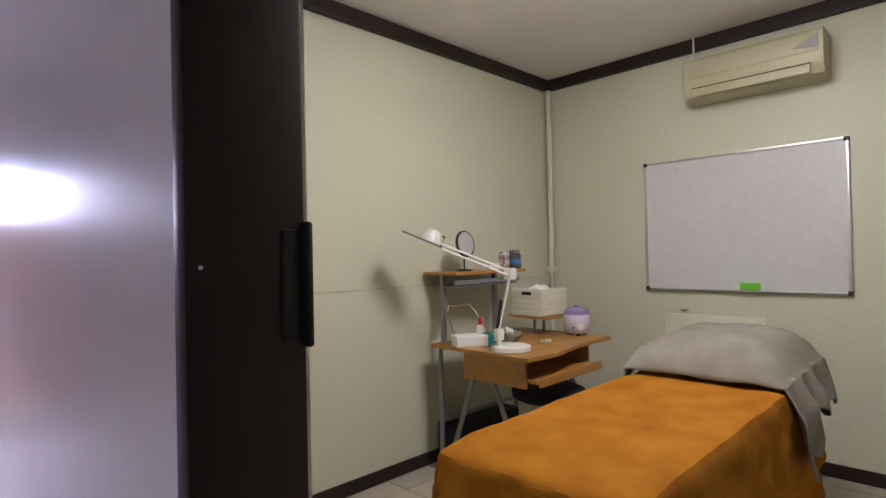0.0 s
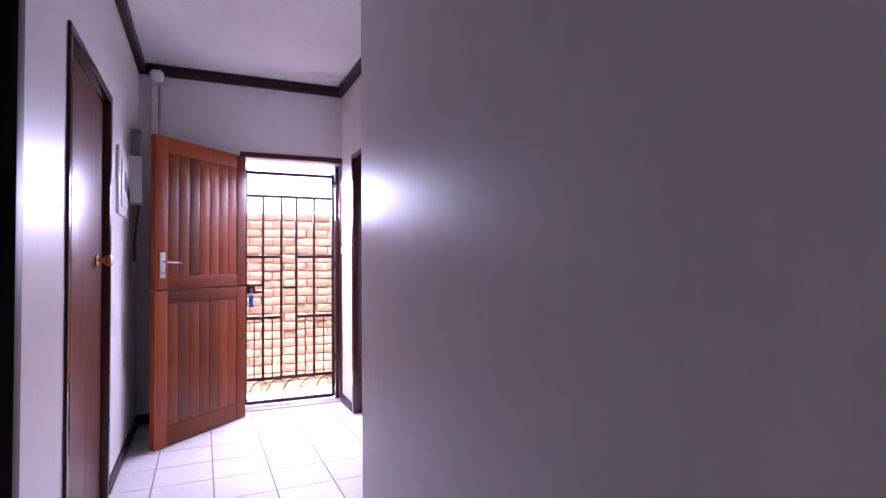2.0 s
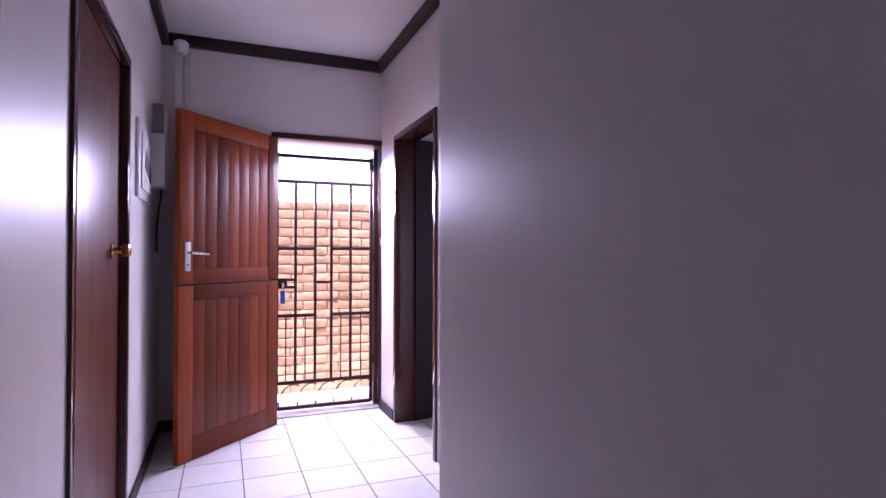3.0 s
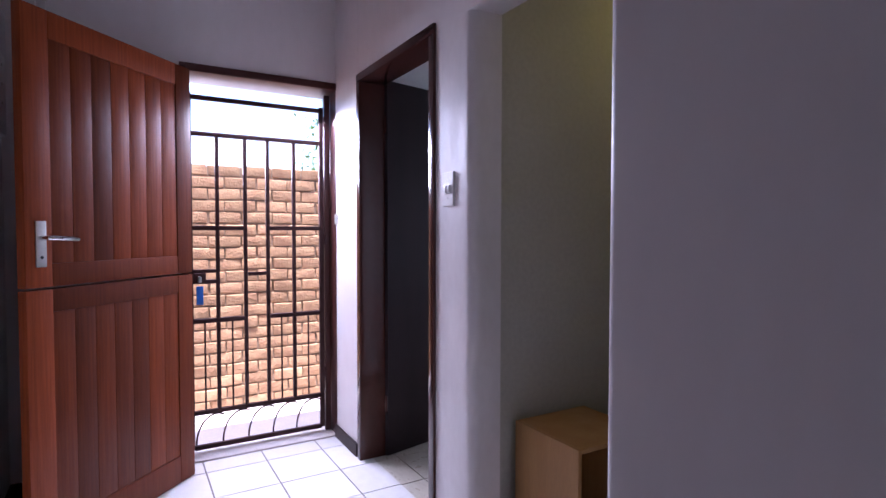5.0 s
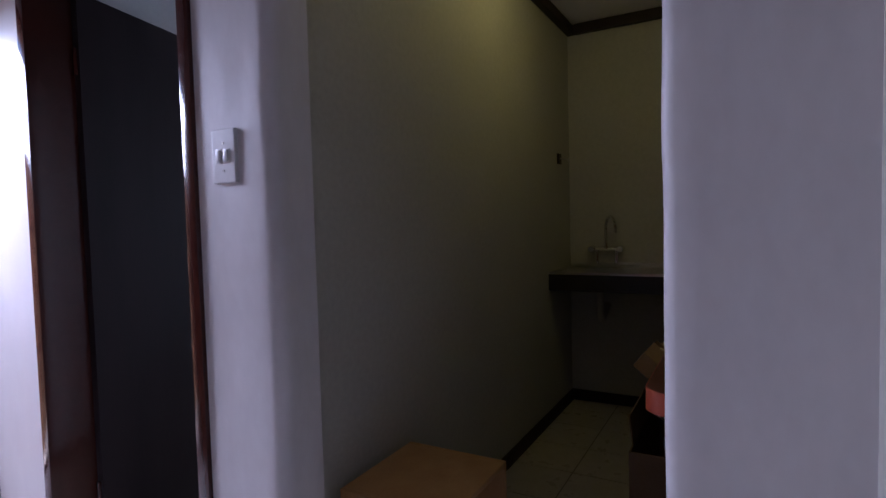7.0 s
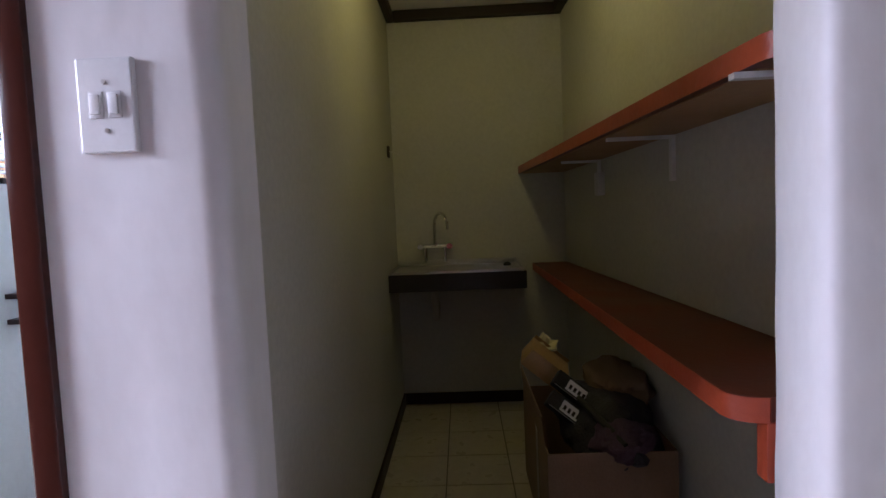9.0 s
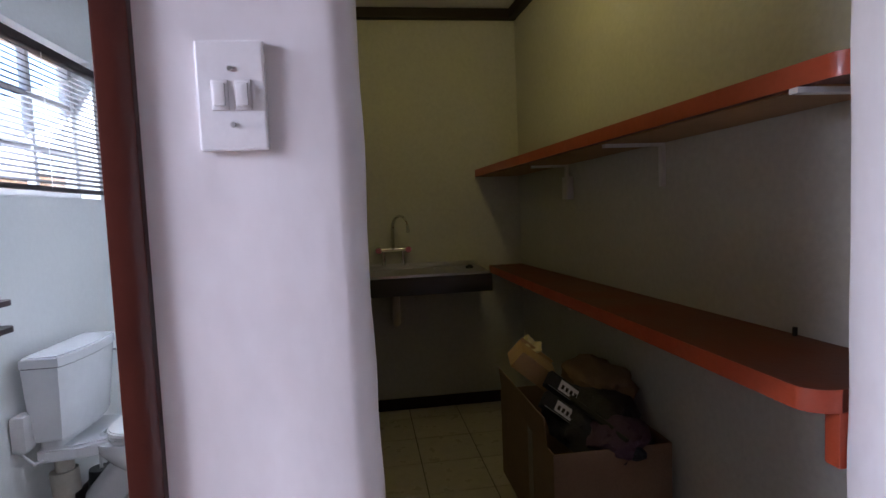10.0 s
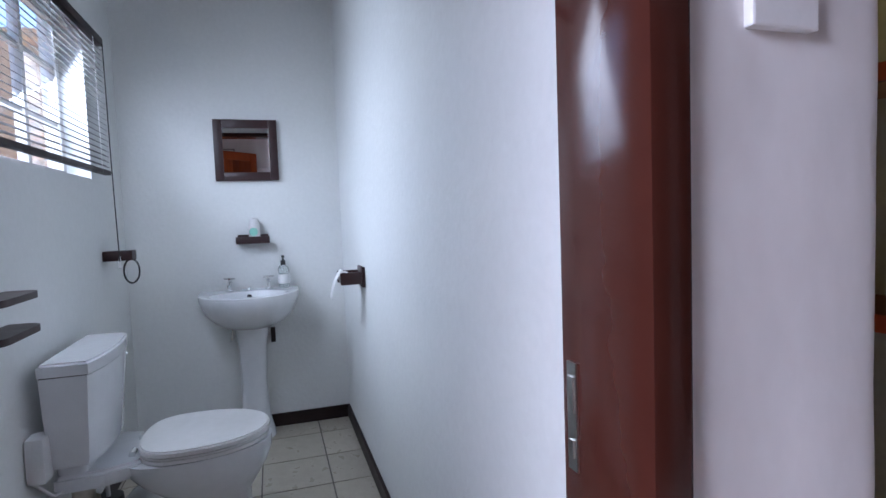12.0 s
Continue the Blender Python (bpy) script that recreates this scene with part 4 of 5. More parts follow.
bm.faces.new(rings[0][::-1])
# the bowl: an oval hollow sunk in the rim
hollow = []
for z, s in ((0.800, 1.0), (0.790, 0.96), (0.74, 0.80), (0.70, 0.5), (0.69, 0.12)):
    hollow.append([bm.verts.new((3.535 + 0.135 * s * math.cos(2 * math.pi * k / 28), 5.245 + 0.195 * s * math.sin(2 * math.pi * k / 28), z)) for k in range(28)])
for a, b in zip(hollow, hollow[1:]):
    for k in range(28):
        bm.faces.new((a[k], a[(k + 1) % 28], b[(k + 1) % 28], b[k]))
bm.faces.new(hollow[-1])
outer_edges = [bm.edges.get((rings[-1][k], rings[-1][(k + 1) % len(rings[-1])])) for k in range(len(rings[-1]))]
inner_edges = [bm.edges.get((hollow[0][k], hollow[0][(k + 1) % 28])) for k in range(28)]
bmesh.ops.triangle_fill(bm, edges=[e for e in outer_edges + inner_edges if e], use_beauty=True)
part("bowl", bm, M_CERAMIC, basin)
part("pedestal", lathe([(0.115, 0.0), (0.112, 0.03), (0.085, 0.12), (0.075, 0.30), (0.085, 0.50), (0.105, 0.60), (0.11, 0.64)], (3.675, 5.245, 0.010), 28, (0.85, 0.85)), M_CERAMIC, basin)
part("overflow", rod(bmesh.new(), (3.655, 5.245, 0.772), (3.661, 5.245, 0.776), 0.012, 14), M_RUBBER, basin)
for y in (5.345, 5.145):
    t_ = part("tap", lathe([(0.020, 0.0), (0.020, 0.01), (0.010, 0.015), (0.010, 0.045), (0.014, 0.05), (0.006, 0.058), (0.005, 0.07)], (3.715, y, 0.800), 14), M_CHROME, basin, "chrome pillar tap")
    part("spout", tube([(3.715, y, 0.83), (3.68, y, 0.84), (3.655, y, 0.832), (3.650, y, 0.818)], 0.008, 8), M_CHROME, t_)
    part("cross_handle", rod(rod(bmesh.new(), (3.715, y - 0.028, 0.868), (3.715, y + 0.028, 0.868), 0.005, 8), (3.687, y, 0.868), (3.743, y, 0.868), 0.005, 8), M_CHROME, t_)
part("chain_stay", lathe([(0.009, 0), (0.009, 0.012), (0.004, 0.02)], (3.70, 5.245, 0.80), 10), M_CHROME, basin)
part("supply_pipe", tube([(3.77, 5.36, 0.52), (3.72, 5.35, 0.54), (3.70, 5.34, 0.62)], 0.008, 8), M_CHROME, basin)
part("supply_valve", fresh_box(3.73, 3.77, 5.125, 5.15, 0.50, 0.58, bevel=0.004), M_DARK, basin)

soap = thing("soap_dispenser", (3.72, 5.07, 0.80), "clear soap pump bottle with a black top on the basin", "soap bottle")
part("bottle", lathe([(0.028, 0.0), (0.030, 0.006), (0.030, 0.105), (0.020, 0.122), (0.012, 0.128)], (3.715, 5.065, 0.801), 20), M_CLEAR, soap)
part("label", lathe([(0.0304, 0.025), (0.0304, 0.075)], (3.715, 5.065, 0.801), 20), M_PAPER, soap, "white printed label")
part("pump", lathe([(0.013, 0.128), (0.013, 0.150), (0.005, 0.152), (0.005, 0.172)], (3.715, 5.065, 0.801), 12), M_RUBBER, soap)
part("nozzle", fresh_box(3.665, 3.725, 5.057, 5.073, 0.970, 0.980, bevel=0.003), M_RUBBER, soap)

mirror = thing("wall_mirror", (3.78, 5.24, 1.40), "small square mirror in a dark timber frame", "mirror")
MY0, MY1, MZ0, MZ1, F = 5.060, 5.386, 1.393, 1.721, 0.045
for n, b in (("frame_side", (MY0, MY0 + F, MZ0, MZ1)), ("frame_side", (MY1 - F, MY1, MZ0, MZ1)), ("frame_rail", (MY0 + F, MY1 - F, MZ0, MZ0 + F)), ("frame_rail", (MY0 + F, MY1 - F, MZ1 - F, MZ1))):
    part(n, fresh_box(3.756, 3.779, *b, bevel=0.003), M_MAHOGANY, mirror)
part("glass", fresh_box(3.766, 3.769, MY0 + F, MY1 - F, MZ0 + F, MZ1 - F), M_MIRROR, mirror, smooth=False)
soap_shelf = thing("soap_shelf", (3.78, 5.22, 1.06), "small dark timber soap shelf", "shelf")
part("tray", fresh_box(3.70, 3.779, 5.128, 5.30, 1.052, 1.066, bevel=0.003), M_MAHOGANY, soap_shelf)
part("front_lip", fresh_box(3.69, 3.6995, 5.128, 5.30, 1.052, 1.090, bevel=0.003), M_MAHOGANY, soap_shelf)
part("back_plate", fresh_box(3.770, 3.779, 5.135, 5.293, 1.066, 1.10), M_MAHOGANY, soap_shelf)
fresh = thing("air_freshener", (3.735, 5.205, 1.067), "white air freshener with a pale green label", "air freshener")
part("body", lathe([(0.028, 0.0), (0.030, 0.01), (0.030, 0.085), (0.022, 0.115), (0.010, 0.122)], (3.735, 5.205, 1.067), 20), M_WHITE, fresh)
part("label", rod(bmesh.new(), (3.7045, 5.208, 1.115), (3.7035, 5.208, 1.115), 0.022, 18), plain("pale_green_label", (0.25, 0.55, 0.45), 0.5), fresh, "pale green round label")

paper = thing("toilet_roll_holder", (3.05, 4.73, 0.90), "dark timber toilet roll holder with a little paper", "toilet roll holder")
part("back_plate", fresh_box(3.00, 3.14, 4.731, 4.745, 0.86, 0.95, bevel=0.004), M_MAHOGANY, paper)
part("arm", fresh_box(3.00, 3.018, 4.745, 4.84, 0.875, 0.93, bevel=0.006), M_MAHOGANY, paper)
part("arm", fresh_box(3.122, 3.14, 4.745, 4.84, 0.875, 0.93, bevel=0.006), M_MAHOGANY, paper)
roll = part("roll", rod(bmesh.new(), (3.02, 4.81, 0.90), (3.12, 4.81, 0.90), 0.028, 20), M_PAPER, paper)
bm = bmesh.new()
prev = None
for k in range(9):
    a = math.pi * 0.5 * k / 8
    p = (4.815 + 0.05 * math.sin(a) + 0.012, 0.905 + 0.035 * math.cos(a) - 0.012 * k)
    cur = [bm.verts.new((x, p[0], p[1])) for x in (3.022, 3.118)]
    if prev:
        bm.faces.new((prev[0], prev[1], cur[1], cur[0]))
    prev = cur
sheet = part("loose_sheet", bm, M_PAPER, paper)
sheet.modifiers.new("thickness", "SOLIDIFY").thickness = 0.001

tumbler = thing("tumbler_holder", (2.27, 5.84, 0.93), "dark timber tumbler holder with two shelves on the wall", "tumbler holder")
part("back_plate", fresh_box(2.20, 2.26, 5.825, 5.839, 0.87, 1.03, bevel=0.003), M_MAHOGANY, tumbler)
outline = rounded(2.12, 2.385, 5.735, 5.824, 0.045, corners=(0, 0, 1, 1))
bm = prism(outline, 0.985, 1.003)
part("ring_shelf", bm, M_MAHOGANY, tumbler)
part("bottom_shelf", prism(outline, 0.893, 0.911), M_MAHOGANY, tumbler)
ring = thing("towel_ring", (3.42, 5.84, 1.04), "dark timber towel ring holder", "towel ring")
part("arm", fresh_box(3.36, 3.44, 5.72, 5.839, 1.015, 1.06, bevel=0.004), M_MAHOGANY, ring)
part("ring", tube([(3.40 + 0.004 * math.sin(a), 5.735 + 0.032 * math.cos(a), 0.965 + 0.055 * math.sin(a)) for a in (2 * math.pi * k / 20 for k in range(21))], 0.004, 6), M_RUBBER, ring)

# window with steel frame and venetian blind
win = thing("window_1", ((WX0 + WX1) / 2, 5.95, WZ0), "white steel bathroom window with one open top pane", "window", kind="structure")
part("window_frame", fresh_box(WX0, WX0 + 0.035, 5.93, 5.97, WZ0, WZ1), M_WHITE, win)
part("window_frame", fresh_box(WX1 - 0.035, WX1, 5.93, 5.97, WZ0, WZ1), M_WHITE, win)
part("window_frame", fresh_box(WX0 + 0.035, WX1 - 0.035, 5.93, 5.97, WZ0, WZ0 + 0.035), M_WHITE, win)
part("window_frame", fresh_box(WX0 + 0.035, WX1 - 0.035, 5.93, 5.97, WZ1 - 0.035, WZ1), M_WHITE, win)
for x in (WX0 + 0.42, WX0 + 0.82):
    part("mullion", fresh_box(x - 0.014, x + 0.014, 5.932, 5.968, WZ0 + 0.035, WZ1 - 0.035), M_WHITE, win)
for z in (1.60, 1.83):
    part("glazing_bar", fresh_box(WX0 + 0.035, WX1 - 0.035, 5.94, 5.96, z - 0.010, z + 0.010), M_WHITE, win)
pane = part("pane", fresh_box(WX0 + 0.02, WX1 - 0.02, 5.948, 5.952, WZ0 + 0.02, WZ1 - 0.02), M_GLASS, win, smooth=False)
pane.visible_shadow = False
part("window_sill", fresh_box(WX0 + 0.002, WX1 - 0.002, 5.842, 5.93, WZ0 - 0.02, WZ0 + 0.004), M_WHITE, win)
blind = thing("venetian_blind", (2.75, 5.80, 1.40), "half-open dark slatted blind with dark rails", "blind")
part("head_rail", fresh_box(2.10, 3.36, 5.775, 5.815, 1.955, 1.99, bevel=0.003), M_DARK, blind)
part("bottom_rail", fresh_box(2.10, 3.345, 5.775, 5.803, 1.395, 1.415, bevel=0.004), M_DARK, blind)
slat_mesh = None
for k in range(23):
    z = 1.434 + k * 0.0230
    tilt = Matrix.Translation((2.7225, 5.789, z)) @ Matrix.Rotation(radians(36), 4, "X")
    if slat_mesh is None:
        ob = part("slat", fresh_box(-0.6225, 0.6225, -0.0125, 0.0125, -0.0006, 0.0006, turn=Matrix.Translation(blind.location)), M_BLIND, blind)
        slat_mesh = ob.data
    else:
        ob = new("slat", slat_mesh)
        ob.parent = blind
    ob.matrix_local = Matrix.Translation(blind.location).inverted() @ tilt
for x in (2.25, 2.75, 3.22):
    part("ladder_cord", rod(bmesh.new(), (x, 5.776, 1.40), (x, 5.776, 1.96), 0.0012, 6), M_PAPER, blind)
part("pull_cord", tube([(3.335, 5.772, 1.96), (3.337, 5.771, 1.45), (3.350, 5.77, 1.10), (3.36, 5.77, 0.99)], 0.0025, 6), M_RUBBER, blind, "dark pull cord")
part("cord_toggle", lathe([(0.004, 0.05), (0.009, 0.0), (0.004, -0.004)], (3.362, 5.77, 0.985), 10), M_PAPER, blind)
for x0, z0 in ((2.14, 1.405), (2.14, 1.44)):
    part("label", fresh_box(x0, x0 + 0.10, 5.7735, 5.7745, z0, z0 + 0.016), M_AMBER, blind, "small orange label")

# ---- treatment room ----
bed = thing("treatment_bed", (2.2, 1.55, 0.008), "massage bed under an orange fleece cover", "bed")
BX0, BX1, BY0, BY1, BZ = 1.30, 3.20, 1.27, 1.84, 0.70
part("mattress", fresh_box(BX0 + 0.03, BX1, BY0 + 0.02, BY1 - 0.02, BZ - 0.14, BZ - 0.055, bevel=0.03), M_CREAM, bed)
for x in (BX0 + 0.25, BX1 - 0.2):
    for y in (BY0 + 0.08, BY1 - 0.08):
        part("leg", fresh_box(x - 0.02, x + 0.02, y - 0.02, y + 0.02, 0.010, BZ - 0.12), M_DARK, bed)


def drape(x0, x1, y0, y1, top, hem, nx, ny, ridge, seed, crease):
    """A cloth over a slab: a flat top that bends down over three sides and hangs in soft folds."""
    bm = bmesh.new()
    over = top - hem
    us = [x0 - over + (x1 - x0 + over) * i / nx for i in range(nx + 1)]
    vs = [y0 - over + (y1 - y0 + 2 * over) * j / ny for j in range(ny + 1)]
    grid = []
    off = Vector((seed, seed * 2.3, 0))
    for u in us:
        row = []
        for v in vs:
            ox, oy = max(x0 - u, 0), max(y0 - v, 0) + max(v - y1, 0)
            drop = max(ox, oy)
            x, y = max(u, x0), min(max(v, y0), y1)
            r = 0.05
            out = r * (1 - math.exp(-drop / r))
            z = top - max(drop - out * 0.6, 0)
            fold = crease * drop * noise.noise(Vector((u * 9, v * 9, 0)) + off) * (1.2 if drop > 0 else 0)
            if ox >= oy and ox > 0:
                x -= out * 0.45 + fold + 0.03 * drop
            elif oy > 0:
                side = -1 if v < y0 else 1
                y += side * (out * 0.45 + fold + 0.03 * drop)
            z += ridge(x, y) + 0.006 * noise.noise(Vector((u * 5, v * 5, seed))) + 0.003 * noise.noise(Vector((u * 17, v * 17, seed)))
            row.append(bm.verts.new((x, y, max(z, hem))))
        grid.append(row)
    for a, b in zip(grid, grid[1:]):
        for k in range(len(vs) - 1):
            bm.faces.new((a[k], a[k + 1], b[k + 1], b[k]))
    return bm


cover = single("bed_cover", drape(BX0, 2.88, BY0, BY1, BZ, 0.14, 90, 80, lambda x, y: -0.02 * max(0, (1.5 - x) / 0.2) ** 2 if x < 1.5 else 0, 4.0, 0.10), M_ORANGE, "orange fleece blanket draped over the treatment bed", "blanket")
cover.modifiers.new("thickness", "SOLIDIFY").thickness = 0.008
pillow = lump("pillow", (2.84, 1.555, 0.755), (0.32, 0.26, 0.085), M_GREY_TOWEL, "low pillow under the grey towel", "pillow", 5, 0.05)


def towel_mesh():
    """A towel over the pillow; it hangs in folds at the near side and only just laps over the far one."""
    bm = bmesh.new()
    grid = []
    nx, ny = 64, 96
    for i in range(nx + 1):
        x0 = 2.46 + 0.66 * i / nx
        tail = 0.30 - 0.13 * min(max((x0 - 2.62) / 0.06, 0), 1) + 0.02 * math.sin(x0 * 31)
        row = []
        for j in range(ny + 1):
            s = -0.10 + (0.68 + tail) * j / ny   # along the cloth from the far side
            y = BY1 - s
            hang = max(BY0 - 0.005 - y, 0, (y - BY1 - 0.01) * 0.8)
            side = 1 if y < 1.5 else -1
            at = min(max(y, BY0), BY1)
            plateau = max(0, 1 - (abs(at - 1.575) / 0.315) ** 4) * max(0, 1 - ((x0 - 2.86) / 0.40) ** 4) ** 0.9
            wob = 0.010 * noise.noise(Vector((x0 * 7, s * 7, 3))) + 0.006 * noise.noise(Vector((x0 * 19, s * 19, 9)))
            soft = min(hang * 9, 1)
            fold = soft * (0.022 * math.sin(x0 * 34 + 1.3 * math.sin(s * 5)) + 0.020 * noise.noise(Vector((x0 * 11, hang * 4, 5))))
            if hang > 0:
                y = (BY0 - 0.012 - 0.16 * hang - 0.02 * soft - fold) if side > 0 else BY1 + 0.03 + 0.05 * hang
            row.append(bm.verts.new((x0 + 0.02 * noise.noise(Vector((s * 6, x0 * 3, 1))) + 0.05 * soft * hang, y, BZ + 0.024 + 0.155 * plateau + wob - hang)))
        grid.append(row)
    for a, b in zip(grid, grid[1:]):
        for k in range(ny):
            bm.faces.new((a[k], a[k + 1], b[k + 1], b[k]))
    return bm


towel = single("towel", towel_mesh(), M_GREY_TOWEL, "grey towel spread over the head of the bed", "towel")
towel.modifiers.new("thickness", "SOLIDIFY").thickness = 0.008

board = thing("whiteboard", (3.72, 1.79, 0.969), "wall-mounted whiteboard in an aluminium frame", "whiteboard")
BY_0, BY_1, BZ_0, BZ_1 = 1.228, 2.322, 0.976, 1.800
part("panel", fresh_box(3.700, 3.719, BY_0 + 0.012, BY_1 - 0.012, BZ_0 + 0.012, BZ_1 - 0.012), M_BOARD, board, smooth=False)
for n, b in (("frame_side", (BY_0, BY_0 + 0.014, BZ_0, BZ_1)), ("frame_side", (BY_1 - 0.014, BY_1, BZ_0, BZ_1)), ("frame_rail", (BY_0 + 0.014, BY_1 - 0.014, BZ_0, BZ_0 + 0.014)), ("frame_rail", (BY_0 + 0.014, BY_1 - 0.014, BZ_1 - 0.014, BZ_1))):
    part(n, fresh_box(3.693, 3.7195, *b, bevel=0.003), M_ALU, board)
for y in (BY_0, BY_1 - 0.02):
    for z in (BZ_0, BZ_1 - 0.02):
        part("corner_cap", fresh_box(3.691, 3.7198, y - 0.002, y + 0.022, z - 0.002, z + 0.022, bevel=0.004), M_RUBBER, board, "black plastic corner cap")
eraser = single("board_eraser", fresh_box(3.655, 3.6925, 1.650, 1.750, 0.991, 1.033, bevel=0.004), M_GREEN, "lime green board eraser at the lower edge of the whiteboard", "eraser")

ac = thing("air_conditioner", (3.62, 1.63, 2.10), "yellowed white wall-mounted air conditioner", "air conditioner")
AY0, AY1 = 1.296, 1.985
prof = [(3.719, 2.112), (3.60, 2.112), (3.56, 2.124), (3.535, 2.158), (3.527, 2.20), (3.527, 2.33), (3.545, 2.352), (3.719, 2.352)]
bm = bmesh.new()
lo = [bm.verts.new((x, AY0, z)) for x, z in prof]
hi = [bm.verts.new((x, AY1, z)) for x, z in prof]
for k in range(len(prof)):
    bm.faces.new((lo[k], lo[(k + 1) % len(prof)], hi[(k + 1) % len(prof)], hi[k]))
bm.faces.new(lo[::-1])
bm.faces.new(hi)
part("body", bm, M_CREAM, ac)
part("front_grille", fresh_box(3.520, 3.5265, AY0 + 0.02, AY1 - 0.03, 2.232, 2.322, bevel=0.003), M_CREAM, ac)
for k in range(6):
    part("grille_slot", fresh_box(3.5192, 3.5198, AY0 + 0.10, AY1 - 0.04, 2.242 + k * 0.013, 2.245 + k * 0.013), M_PVC, ac)
part("louvre", fresh_box(3.530, 3.545, AY0 + 0.06, AY1 - 0.05, 2.125, 2.172, bevel=0.003, turn=Matrix.Translation((-0.004, 0, 0))), M_CREAM, ac)
part("louvre_gap", fresh_box(3.525, 3.5295, AY0 + 0.055, AY1 - 0.045, 2.172, 2.177), M_RUBBER, ac)
part("display", prism([(AY0 + 0.02, 2.245), (AY0 + 0.02, 2.315), (AY0 + 0.135, 2.262)], 3.5165, 3.5195, axis="x"), M_GREYTUBE, ac, "grey triangular display panel")
part("supply_cable", tube([(3.70, 1.975, 2.35), (3.668, 1.975, 2.40), (3.664, 1.975, 2.46), (3.664, 1.975, 2.526)], 0.006, 8), M_WHITE, ac)

heater = thing("panel_heater", (3.70, 1.92, 0.26), "white wall-mounted panel heater behind the bed", "heater")
part("panel", fresh_box(3.682, 3.695, 1.63, 2.20, 0.26, 0.83, bevel=0.004), M_IVORY, heater)
for y in (1.66, 2.17):
    for z in (0.29, 0.80):
        part("fixing", rod(bmesh.new(), (3.719, y, z), (3.679, y, z), 0.007, 10), M_STEEL, heater)
clip = single("wall_hook", tube([(3.719, 2.07, 0.855), (3.69, 2.07, 0.855), (3.685, 2.09, 0.85), (3.685, 2.10, 0.86)], 0.008, 8), M_CHROME, "small chrome hook above the heater", "hook")
cond = thing("cable_duct", (3.69, 3.05, 1.2), "thin ivory conduit in the corner of the treatment room", "conduit")
part("pipe", rod(bmesh.new(), (3.685, 3.045, 1.08), (3.685, 3.045, 2.447), 0.020, 14), M_IVORY, cond)
part("pipe", rod(bmesh.new(), (3.692, 3.052, 0.081), (3.692, 3.052, 1.08), 0.012, 12), M_IVORY, cond)
part("saddle", fresh_box(3.66, 3.7195, 3.02, 3.0795, 1.09, 1.13, bevel=0.003), M_IVORY, cond)

desk = thing("computer_desk", (2.70, 2.66, 0.008), "beech laminate computer desk with grey steel legs and shelves", "desk")
DT = 0.735
outline = [(2.30, 2.27), (2.52, 2.25), (2.80, 2.30), (3.16, 2.30), (3.17, 2.34), (3.17, 2.95), (2.33, 2.95)]
part("desktop", prism(outline, DT - 0.020, DT), M_DESK, desk)
part("side_panel", fresh_box(2.345, 2.361, 2.32, 2.72, DT - 0.16, DT - 0.0205), M_DESK, desk)
part("side_panel", fresh_box(2.96, 2.976, 2.34, 2.72, DT - 0.15, DT - 0.0205), M_DESK, desk)
part("keyboard_tray", fresh_box(2.37, 2.955, 2.262, 2.60, DT - 0.135, DT - 0.119), M_DESK, desk)
part("tray_front", fresh_box(2.37, 2.955, 2.250, 2.2615, DT - 0.15, DT - 0.105, bevel=0.003), M_DESK, desk)
for x0, y0, x1, y1 in ((2.37, 2.92, 2.37, 2.92), (2.37, 2.60, 2.39, 2.32), (2.37, 2.62, 2.38, 2.90), (3.05, 2.92, 3.05, 2.92), (3.06, 2.60, 3.08, 2.34)):
    part("leg", rod(bmesh.new(), (x1, y1, 0.010), (x0, y0, DT - 0.021), 0.014, 12), M_GREYTUBE, desk)
part("cross_tube", rod(bmesh.new(), (2.37, 2.92, 0.30), (3.05, 2.92, 0.30), 0.012, 12), M_GREYTUBE, desk)
for x in (2.42, 2.88):
    part("upright", fresh_box(x - 0.012, x + 0.012, 2.93, 2.955, DT, 1.115), M_GREYTUBE, desk)
part("upper_shelf", fresh_box(2.38, 3.02, 2.80, 3.06, 1.115, 1.133, bevel=0.003), M_DESK, desk)
part("shelf_rail", fresh_box(2.41, 2.99, 2.83, 2.845, 1.06, 1.085), M_GREYTUBE, desk)
part("lower_tray", fresh_box(2.42, 2.98, 2.84, 3.04, 1.045, 1.055), M_GREYTUBE, desk)
part("side_shelf", prism(rounded(2.92, 3.24, 2.58, 2.88, 0.02), 0.832, 0.846), M_DESK, desk)
for x in (3.02, 3.12):
    part("shelf_post", rod(bmesh.new(), (x, 2.74, DT), (x, 2.74, 0.832), 0.010, 10), M_GREYTUBE, desk)

tray = thing("storage_basket", (3.06, 2.73, 0.847), "cream slatted storage basket on the side shelf", "basket")
for k in range(5):
    z = 0.849 + k * 0.032
    for n, b in (("slat", (2.93, 3.185, 2.615, 2.623)), ("slat", (2.93, 3.185, 2.832, 2.84)), ("slat", (2.922, 2.93, 2.615, 2.84)), ("slat", (3.185, 3.193, 2.615, 2.84))):
        part(n, fresh_box(*b, z, z + 0.0315, bevel=0.001), M_IVORY, tray)
part("base", fresh_box(2.93, 3.185, 2.623, 2.832, 0.8475, 0.853), M_IVORY, tray)
part("handle_slot", fresh_box(2.9205, 2.9218, 2.69, 2.76, 0.975, 0.995), M_RUBBER, tray)
lump("paper_bundle", (3.05, 2.72, 0.99), (0.09, 0.07, 0.035), M_PAPER, "loose white papers in the basket", "papers", 7, 0.4)

